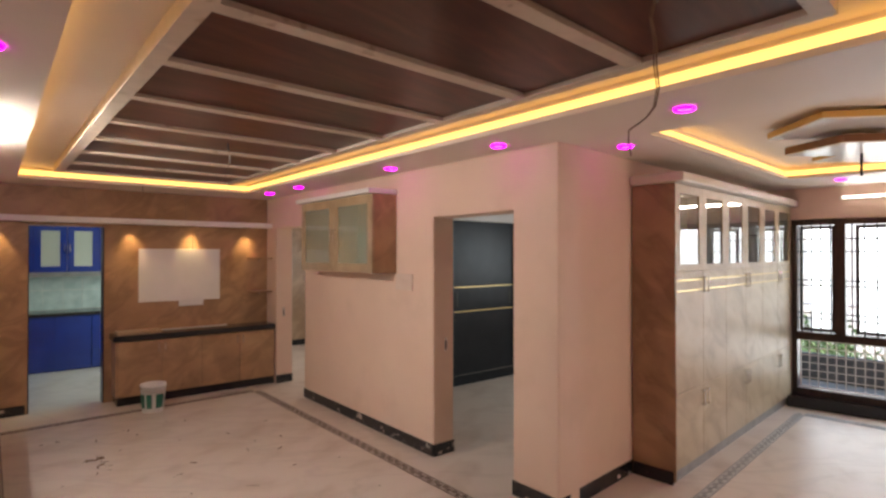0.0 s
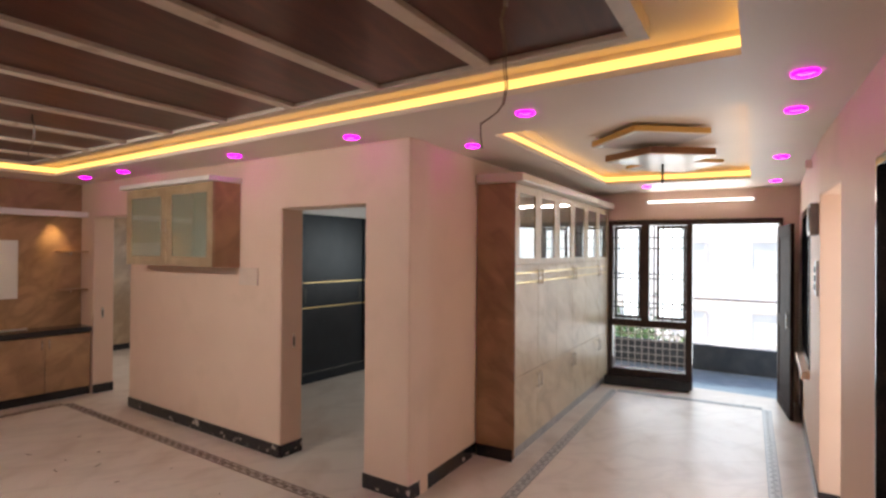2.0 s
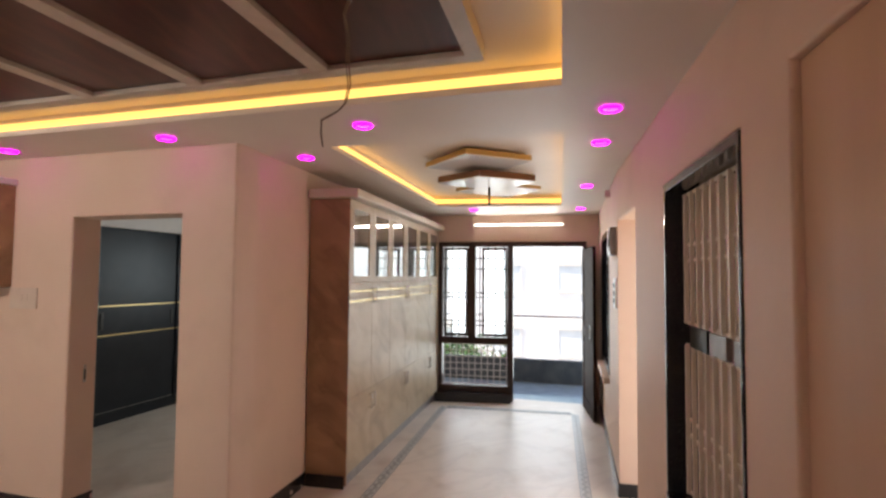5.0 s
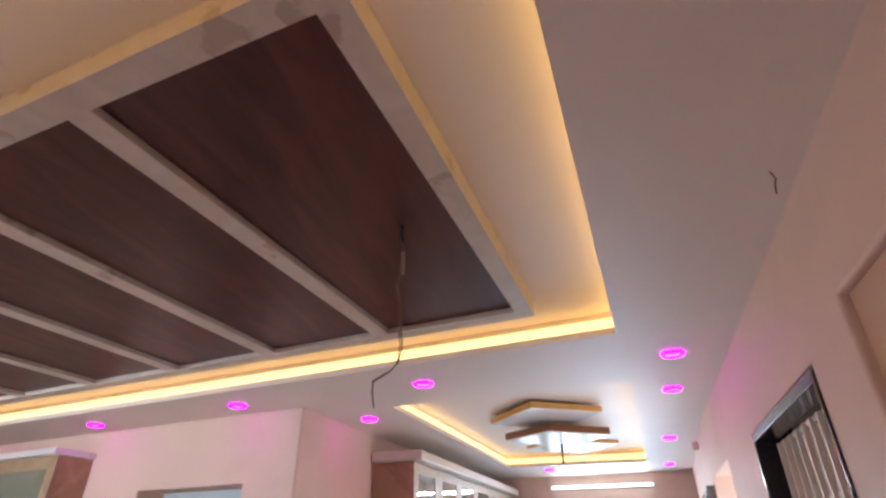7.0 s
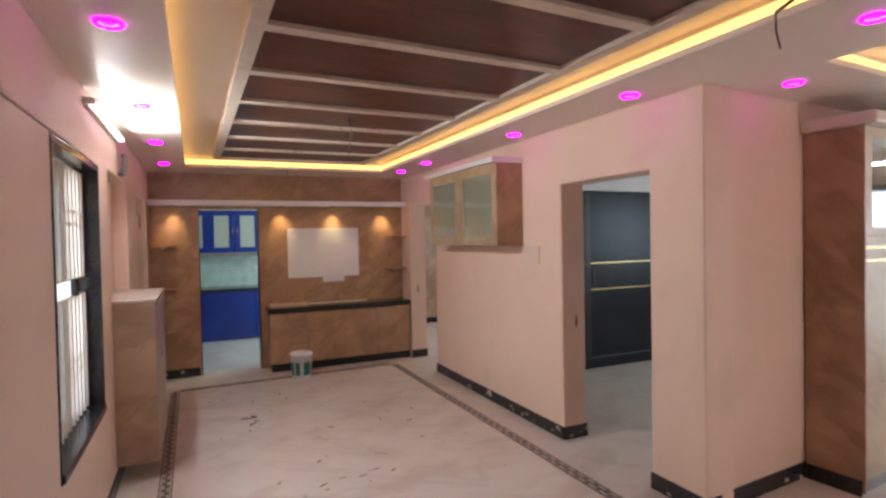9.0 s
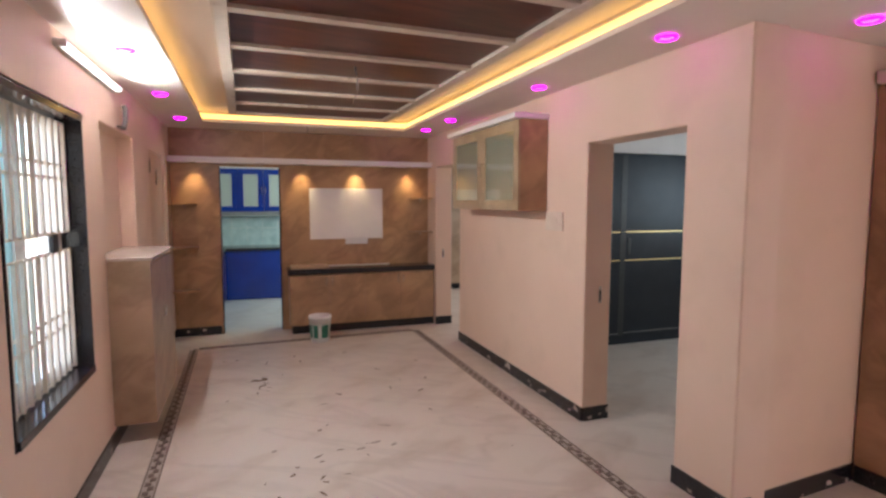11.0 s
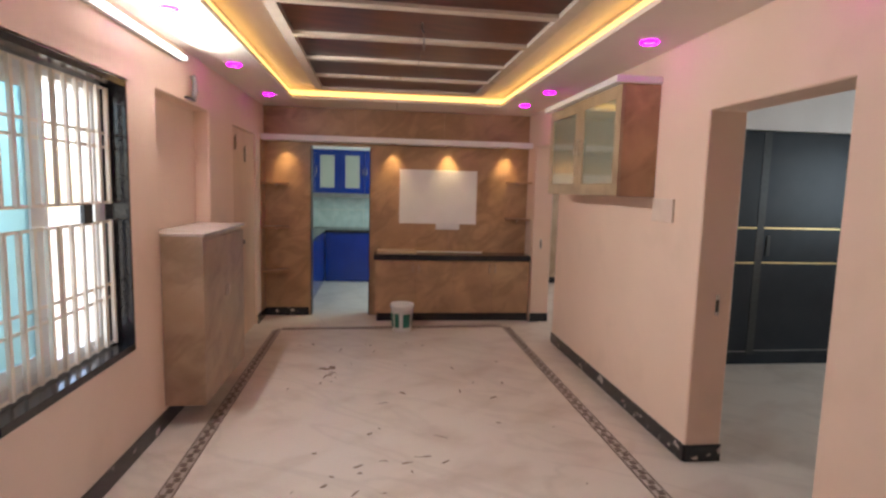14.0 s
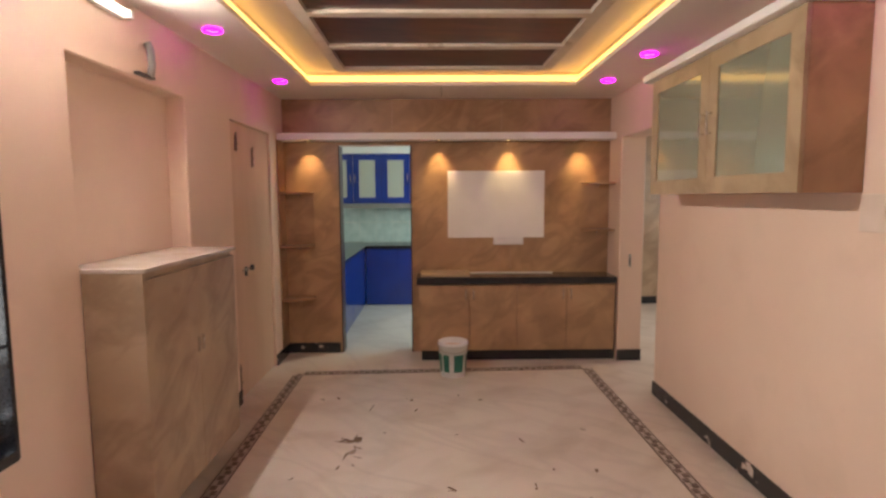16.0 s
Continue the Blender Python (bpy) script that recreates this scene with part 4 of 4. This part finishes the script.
solid("ceiling_lead", tube_path([(1.38, 6.095, 2.47), (1.38, 6.085, 2.44), (1.383, 6.08, 2.36)], 0.003, 6), M_WIRE, "short cable hanging over the tray edge", "wire", "thing", True)


solid("ceiling_lead", tube_path([(1.525, -0.84, 2.44), (1.515, -0.845, 2.41), (1.498, -0.835, 2.385), (1.49, -0.83, 2.355)], 0.0022, 6), M_WIRE, "short loose cable end sticking out of the ceiling", "wire", "thing", True)


# ---- ceiling ornament over the passage ----
def ornament():
    ox, oy, oz = 4.55, 0.5, 2.555
    t = thing("ceiling_ornament", pose(ox, oy, oz), "stepped ceiling ornament of angular white boards with mustard and maroon edges", "ceiling ornament")

    def plate(pts, z0, z1, edge, label):
        pts = [(x - ox, y - oy) for x, y in pts]
        p = part("board", prism(bmesh.new(), pts, z0 - oz, z1 - oz), edge, t, label)
        cx, cy = sum(x for x, y in pts) / len(pts), sum(y for x, y in pts) / len(pts)
        inn = [(cx + (x - cx) * 0.985, cy + (y - cy) * 0.985) for x, y in pts]
        part("underside", prism(bmesh.new(), inn, z0 - oz - 0.008, z0 - oz - 0.0005), M_GLOSSW, p, "glossy white underside")

    plate([(3.86, 0.46), (4.22, 0.047), (4.66, 0.47), (4.26, 0.892)], 2.495, 2.532, M_MUSTARD, "mustard edged board")
    plate([(4.24, 0.45), (4.569, 0.065), (5.0, 0.45), (4.461, 0.852)], 2.402, 2.452, M_MAROON, "maroon edged board")
    plate([(4.80, 0.48), (5.16, 0.09), (5.56, 0.48), (5.10, 0.875)], 2.43, 2.456, M_MUSTARD, "mustard edged board")
    part("fan_rod", rods(((0.20, -0.02, -0.162), (0.20, -0.02, -0.315), 0.009)), M_BLACK, t, "dark hanging fan rod", True)
    for x, y, z in ((4.27, 0.46, 2.533), (5.15, 0.48, 2.457)):
        part("spacer", boxes((x - ox - 0.1, x - ox + 0.1, y - oy - 0.1, y - oy + 0.1, z - oz, 0.0)), M_WHITE, t)
    part("spacer", boxes((-0.12, -0.02, -0.1, 0.0, 2.453 - oz, 2.486 - oz)), M_WHITE, t)


M_GLOSSW = surf("white_high_gloss_laminate", [(0.78, 0.78, 0.77), (0.84, 0.84, 0.83)], 3, rough=0.24, spread=0.03, coat=0.2)
ornament()


# ---- kitchen beyond the end wall ----
KY = 9.0
wall("wall_kitchen_back", (3.0, KY + 0.60), (-0.45, KY + 0.60), 0.12, 0, 2.75, mat=M_CEIL, label="white painted kitchen wall")
wall("wall_kitchen_west", (-0.33, KY + 0.60), (-0.33, YT + 0.15), 0.12, 0, 2.75, mat=M_CEIL, label="white painted kitchen wall")
solid("ceiling_kitchen", boxes((-0.45, 3.0, YT + 0.15, KY + 0.7, 2.60, 2.70)), M_CEIL, "white painted kitchen ceiling", "ceiling")


def base_unit(m, w, h, n):
    t = thing("kitchen_base_cabinet", m, "glossy blue kitchen base cabinet", "cabinet", "blue base cabinets")
    part("body", boxes((0, w, 0.02, 0.58, 0.0, h)), M_BLUE, t)
    for k in range(n):
        d = part("door", boxes((k * w / n + 0.002, (k + 1) * w / n - 0.002, 0.0, 0.018, 0.02, h - 0.006), bevel=0.002), M_BLUE, t)
        part("grip", boxes(((k + 0.15) * w / n, (k + 0.85) * w / n, -0.006, 0.0, h - 0.03, h - 0.012), bevel=0.002), M_BLUE, d, "blue grip edge")


base_unit(pose(0.34, KY, 0), 0.9, 0.80, 2)
base_unit(pose(1.245, KY, 0), 0.9, 0.80, 2)
base_unit(Matrix.Translation((0.335, 6.90, 0)) @ Matrix.Rotation(radians(90), 4, "Z"), 0.95, 0.80, 2)
base_unit(Matrix.Translation((0.335, 7.86, 0)) @ Matrix.Rotation(radians(90), 4, "Z"), 1.12, 0.80, 2)
solid("kitchen_worktop", boxes((-0.32, 2.2, KY - 0.03, KY + 0.595, 0.802, 0.845), (-0.32, 0.36, 6.88, KY - 0.031, 0.802, 0.845)), M_GRAN2, "dark polished granite kitchen worktop", "worktop", "thing")


def wall_unit(x):
    t = thing("kitchen_wall_cabinet", pose(x, KY + 0.27, 1.43), "glossy blue kitchen wall cabinet with two glazed doors", "cabinet", "blue wall cabinets")
    w, h, d = 0.81, 0.70, 0.325
    part("body", boxes((0, w, d - 0.01, d, 0, h), (0, 0.018, 0.02, d - 0.01, 0, h), (w - 0.018, w, 0.02, d - 0.01, 0, h), (0.018, w - 0.018, 0.02, d - 0.01, 0, 0.018), (0.018, w - 0.018, 0.02, d - 0.01, h - 0.018, h)), M_BLUE, t)
    part("pelmet", boxes((0, w, 0.02, 0.04, -0.07, -0.001)), M_PLINTH, t, "grey strip below the doors")
    part("shelf", boxes((0.02, w - 0.02, 0.03, d - 0.012, 0.32, 0.336)), M_WHITE, t, "white inner shelf")
    part("lining", boxes((0.02, w - 0.02, d - 0.016, d - 0.012, 0.02, h - 0.02)), M_WHITE, t)
    for k in range(2):
        a, b, f = k * w / 2 + 0.002, (k + 1) * w / 2 - 0.002, 0.085
        fr = part("door", boxes((a, a + f, 0, 0.018, 0, h), (b - f, b, 0, 0.018, 0, h), (a + f, b - f, 0, 0.018, 0, f), (a + f, b - f, 0, 0.018, h - f, h)), M_BLUE, t)
        part("pane", boxes((a + f, b - f, 0.006, 0.011, f, h - f)), M_FROSTK, fr, "frosted glass pane")
        part("handle", handle(bmesh.new(), b - 0.03 if k == 0 else a + 0.03, 0.0, h / 2, 0.13, (0, -1)), M_CHROME, fr, "steel bow handle", True)


for x in (-0.26, 0.552, 1.364):
    wall_unit(x)
solid("loft_slab", boxes((-0.32, 2.9, KY + 0.20, KY + 0.598, 2.135, 2.34), bevel=0.004), M_WHITE, "white painted loft slab above the kitchen cabinets", "loft")
t = thing("tile_backsplash", pose(-0.32, KY + 0.598, 0.846), "pale green-white tiled kitchen backsplash", "tiles", "", "structure")
tile_mesh = None
for r in range(2):
    for c in range(10):
        if tile_mesh is None:
            ob = part("tile", boxes((0.002, 0.248, -0.008, 0.0, 0.002, 0.296), bevel=0.002), M_TILE, t)
            tile_mesh = ob.data
        else:
            ob = new("tile", tile_mesh)
            ob.parent = t
        ob.location = (c * 0.25, 0, r * 0.30)

# ---- bedroom beyond the east wall ----
wall("wall_bedroom_far", (7.05, 1.95), (7.05, 5.3), 0.12, 0, 2.75, mat=M_CEIL, label="white painted bedroom wall")
wall("wall_bedroom_north", (3.22, 5.30), (7.05, 5.30), -0.10, 0, 2.75, mat=M_CEIL, label="white painted bedroom wall")
solid("ceiling_bedroom", boxes((3.22, 7.05, 1.95, 5.3, 2.62, 2.70)), M_CEIL, "white painted bedroom ceiling", "ceiling")
WY = 4.66


def wardrobe(x0, w):
    t = thing("wardrobe", pose(x0, WY, 0), "charcoal sliding-door wardrobe with thin brass lines and black handles", "wardrobe")
    part("plinth", boxes((0, w, 0.05, 0.60, 0.0, 0.09)), M_CHAR, t)
    part("body", boxes((0, w, 0.045, 0.62, 0.09, 2.13)), M_CHAR, t)
    # Black strip put in for the shadow band where the sliding doors meet.
    part("stile", boxes((w / 3 - 0.075, w / 3 - 0.003, -0.004, 0.0, 0.11, 2.12)), M_BLACK, t, "dark vertical band for the shade at the door split")
    for k in range(3):
        a, b = k * w / 3, (k + 1) * w / 3
        y = 0.022 if k == 1 else 0.0
        a, b = (a - 0.02, b + 0.02) if k == 1 else (a + 0.002, b - 0.002)
        d = part("door", boxes((a, b, y, y + 0.020, 0.11, 2.12), bevel=0.003), M_CHAR, t)
        part("inlay", boxes((a, b, y - 0.002, y, 1.265, 1.277), (a, b, y - 0.002, y, 0.950, 0.962)), M_GOLD, d, "brass inlay lines")
        part("base_line", boxes((a, b, y - 0.002, y, 0.135, 0.141)), M_PLINTH, d, "thin grey line")
        for hx in ((b - 1.0,), (a + 0.08, b - 0.08), (b - 0.06,))[k]:
            part("handle", boxes((hx - 0.018, hx + 0.018, y - 0.010, y, 1.02, 1.20), bevel=0.004), M_BLACK, d, "black recessed pull")


wardrobe(3.55, 3.27)
solid("loft_panel", boxes((3.3, 7.0, WY + 0.02, WY + 0.06, 2.135, 2.62)), M_WHITE, "white loft panel above the wardrobes", "panel", "thing")

# ---- room behind the side opening ----
wall("wall_corridor_north", (3.22, 9.0), (6.0, 9.0), -0.12, 0, 2.75, mat=M_LAM2, label="brown laminate clad wall of the side room")
wall("wall_corridor_east", (6.0, 5.4), (6.0, 9.0), 0.12, 0, 2.75, mat=M_CEIL, label="white painted wall of the side room")
solid("ceiling_corridor", boxes((3.22, 6.0, 5.4, 9.0, 2.62, 2.70)), M_CEIL, "white painted ceiling of the side room", "ceiling")
skirt("baseboard", (6.0, 9.0), (3.22, 9.0))
solid("wall_passage_room", boxes((3.2, 4.9, -1.9, -1.8, 0, 2.75)), M_WALL, "cream painted wall of the room beyond the passage", "wall")

# ---- outside ----
solid("ground", boxes((-60, 140, -80, 80, -3.4, -3.2)), M_EARTH, "dry earth ground outside", "ground")
solid("balcony_floor", boxes((7.502, 8.75, -1.6, 2.6, -0.14, -0.012)), M_BALC, "blue-grey tiled balcony floor", "floor")
t = thing("balcony_parapet", pose(8.76, 0.5, -0.14), "low dark weathered parapet with a thin steel rail", "parapet", "", "structure")
part("wall", boxes((0, 0.12, -2.1, 2.1, 0, 0.48)), M_PARA, t)
part("rail", rods(((0.06, -2.1, 1.15), (0.06, 2.1, 1.15), 0.018)), M_CHROME, t, "thin steel rail", True)
for y in (-2.0, -0.7, 0.55, 1.9):
    part("post", rods(((0.06, y, 0.48), (0.06, y, 1.15), 0.014)), M_CHROME, t, "", True)
# Unseen wall added at the north end to keep sun off the balcony floor.
solid("balcony_sun_block", boxes((7.55, 8.75, 2.6, 2.72, -0.14, 2.5)), M_CEIL, "unseen white wall added to keep sun off the balcony", "wall")
solid("balcony_roof", boxes((7.76, 8.9, -1.6, 2.6, 2.5, 2.62)), M_CEIL, "white underside of the balcony roof", "ceiling")


def house(m, w, d, floors, label, paint=None):
    t = thing("apartment_building", m, label, "building", "buildings outside")
    h = floors * 3.1
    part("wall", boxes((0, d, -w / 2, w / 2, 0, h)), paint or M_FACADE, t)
    part("roof", boxes((-0.3, d + 0.3, -w / 2 - 0.3, w / 2 + 0.3, h, h + 0.25), (0, 0.2, -w / 2, w / 2, h + 0.25, h + 1.1)), M_FACADE, t)
    for f in range(floors):
        for k in range(int(w // 3.2)):
            y = -w / 2 + 1.0 + k * 3.2
            z = f * 3.1 + 0.95
            wd = part("window", boxes((-0.06, -0.001, y, y + 1.5, z, z + 0.08), (-0.06, -0.001, y, y + 1.5, z + 1.3, z + 1.38), (-0.06, -0.001, y, y + 0.08, z + 0.08, z + 1.3), (-0.06, -0.001, y + 1.42, y + 1.5, z + 0.08, z + 1.3)), M_PVC, t)
            part("pane", boxes((-0.03, -0.002, y + 0.08, y + 1.42, z + 0.08, z + 1.3)), M_CYANW, wd, "dull blue-grey glass")
            part("louvre", boxes(*[(-0.10, -0.061, y, y + 1.5, z + 1.42 + j * 0.12, z + 1.48 + j * 0.12) for j in range(3)]), M_PVC, wd)


M_CYANW = surf("dull_window_glass", [(0.56, 0.60, 0.63), (0.66, 0.70, 0.72)], 1, rough=0.2)
house(pose(27, 3.0, -3.2, 0, 0, 6), 20, 9, 3, "pale plastered apartment building beyond the balcony")
house(pose(40, -17, -3.2, 0, 0, -8), 16, 9, 2, "pale plastered low building beyond the balcony")
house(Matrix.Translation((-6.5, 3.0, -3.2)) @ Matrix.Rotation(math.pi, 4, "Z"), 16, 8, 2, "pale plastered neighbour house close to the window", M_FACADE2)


def tree(x, y, h, seed):
    rng = random.Random(seed)
    t = thing("tree", pose(x, y, -3.2), "green leafy tree standing beyond the balcony", "tree", "trees outside")
    bm = bmesh.new()
    rod(bm, (0, 0, 0), (0.1, 0, h * 0.55), 0.14, 8, 0.07)
    tips = []
    for k in range(9):
        a, r = rng.uniform(0, 6.28), rng.uniform(0.6, 1.5)
        tip = (r * math.cos(a), r * math.sin(a), h * rng.uniform(0.6, 0.98))
        rod(bm, (0.08, 0, h * rng.uniform(0.35, 0.52)), tip, 0.05, 6, 0.015)
        tips.append(tip)
    part("trunk", bm, M_BARK, t)
    vs, fs = [], []
    for tip in tips:
        for _ in range(170):
            p = Vector(tip) + Vector((rng.gauss(0, 0.42), rng.gauss(0, 0.42), rng.gauss(0, 0.34)))
            q = Euler((rng.uniform(0, 6.28), rng.uniform(0, 6.28), rng.uniform(0, 6.28))).to_matrix()
            s = rng.uniform(0.06, 0.13)
            n = len(vs)
            vs += [p + q @ Vector(c) * s for c in ((-1, 0, 0), (0, -0.4, 0.1), (1, 0, 0), (0, 0.4, 0.1))]
            fs.append((n, n + 1, n + 2, n + 3))
    me = bpy.data.meshes.new("crown")
    me.from_pydata(vs, [], fs)
    me.materials.append(M_LEAF)
    c = new("crown", me)
    c.parent = t


for k, (x, y, h) in enumerate(((16, 4.3, 2.5), (18, 5.4, 2.7), (16.5, 6.6, 2.8))):
    tree(x, y, h, k + 3)


# ---- floor border and stains ----
def border():
    runs = [((0.228, -0.62), (0.14, 6.03)), ((0.14, 6.03), (2.656, 6.14)), ((2.656, 6.14), (2.70, 1.10)), ((2.70, 1.10), (6.78, 1.485)), ((6.78, 1.485), (6.93, -0.10)), ((6.93, -0.10), (0.228, -0.71))]
    shared, count, rest = None, 0, bmesh.new()
    for n, (a, b) in enumerate(runs):
        a, b = Vector((*a, 0)), Vector((*b, 0))
        d = (b - a).normalized()
        q = Vector((-d.y, d.x, 0))
        L = (b - a).length
        t = thing("floor_border", pose(0, 0, 0), "patterned brown and grey stone border strip in the floor", "floor border", "", "structure")
        hw = 0.042
        pale, dark = (M_STRIP, M_STRIPD) if n < 3 else (M_STRIP2, M_STRIPD2)
        for lo, hi, mat, nm, z in ((-hw, hw, pale, "band", 0.002), (-hw, -hw + 0.008, dark, "line", 0.004), (hw - 0.008, hw, dark, "line", 0.004)):
            poly = [tuple((a + d * hw * (1 if n else 0) + q * lo)[:2]), tuple((b - d * hw + q * lo)[:2]), tuple((b - d * hw + q * hi)[:2]), tuple((a + d * hw * (1 if n else 0) + q * hi)[:2])]
            part(nm, prism(bmesh.new(), poly, -0.01, z + n * 0.0002), mat, t)
        k, step = 0, 0.052
        while (k + 1) * step < L - hw:
            p = a + d * ((k + 0.5) * step + hw)
            off = 0.009 if k % 2 else -0.009
            m = Matrix.Translation(p + q * off) @ Matrix.Rotation(math.atan2(d.y, d.x), 4, "Z")
            hall = n in (0, 1, 2) and p.y > 0.6
            if hall and count < 290:
                if shared is None:
                    ob = part("tile", boxes((-0.019, 0.019, -0.016, 0.016, 0.0, 0.0055), bevel=0.0), M_STRIPD, t)
                    shared = ob.data
                else:
                    ob = new("tile", shared)
                    ob.parent = t
                ob.matrix_basis = m
                count += 1
            else:
                bmesh.ops.create_cube(rest, size=1.0, matrix=m @ Matrix.Translation((0, 0, 0.00275)) @ Matrix.Diagonal((0.038, 0.032, 0.0055, 1)))
            k += 1
    tagged(mesh_ob("border_tiles", rest, M_STRIPD2), "small dark stone pieces of the floor border", "floor border", "", "stuff")


border()


def stains():
    rng = random.Random(8)
    bm = bmesh.new()
    spots = [(0.80 + rng.gauss(0, 0.035), 4.72 + rng.gauss(0, 0.025), rng.uniform(0.008, 0.02)) for _ in range(16)] + [(0.83 + rng.gauss(0, 0.02), 4.55 + rng.gauss(0, 0.08), rng.uniform(0.006, 0.014)) for _ in range(9)]
    spots += [(rng.uniform(0.4, 2.4), rng.uniform(0.6, 5.6), rng.uniform(0.006, 0.018)) for _ in range(46)]
    spots += [(rng.uniform(0.9, 1.5) , rng.uniform(2.6, 3.2), rng.uniform(0.006, 0.016)) for _ in range(12)]
    strokes = [(0.76, 4.72, 0.075, 0.010, 0.1), (0.83, 4.75, 0.028, 0.022, 0.4), (0.79, 4.52, 0.055, 0.007, 1.45), (0.77, 4.38, 0.03, 0.007, 1.4), (0.86, 5.25, 0.07, 0.005, 1.4), (1.18, 5.2, 0.035, 0.006, 1.3), (1.25, 3.95, 0.05, 0.005, 0.3), (1.62, 3.4, 0.06, 0.005, -0.5)]
    for x, y, half, wide, turn in strokes:
        vs = []
        for k in range(12):
            a = 2 * math.pi * k / 12
            u, v = half * math.cos(a) * rng.uniform(0.8, 1.15), wide * math.sin(a) * rng.uniform(0.5, 1.3)
            vs.append(bm.verts.new((x + u * math.cos(turn) - v * math.sin(turn), y + u * math.sin(turn) + v * math.cos(turn), 0.0017)))
        bm.faces.new(vs)
    for x, y, r in spots:
        a0, st = rng.uniform(0, 6.28), rng.uniform(1.2, 3.2)
        vs = []
        for k in range(10):
            a = 2 * math.pi * k / 10
            rr = r * rng.uniform(0.55, 1.2)
            u, v = rr * math.cos(a) * st, rr * math.sin(a) * 0.7
            vs.append(bm.verts.new((x + u * math.cos(a0) - v * math.sin(a0), y + u * math.sin(a0) + v * math.cos(a0), 0.0015)))
        bm.faces.new(vs)
    tagged(mesh_ob("floor_stains", bm, M_MUD), "dried brown mud marks on the marble floor", "stain", "", "stuff")


M_MUD = surf("dried_mud", [(0.12, 0.07, 0.04), (0.26, 0.17, 0.11)], 30, rough=0.8)
stains()
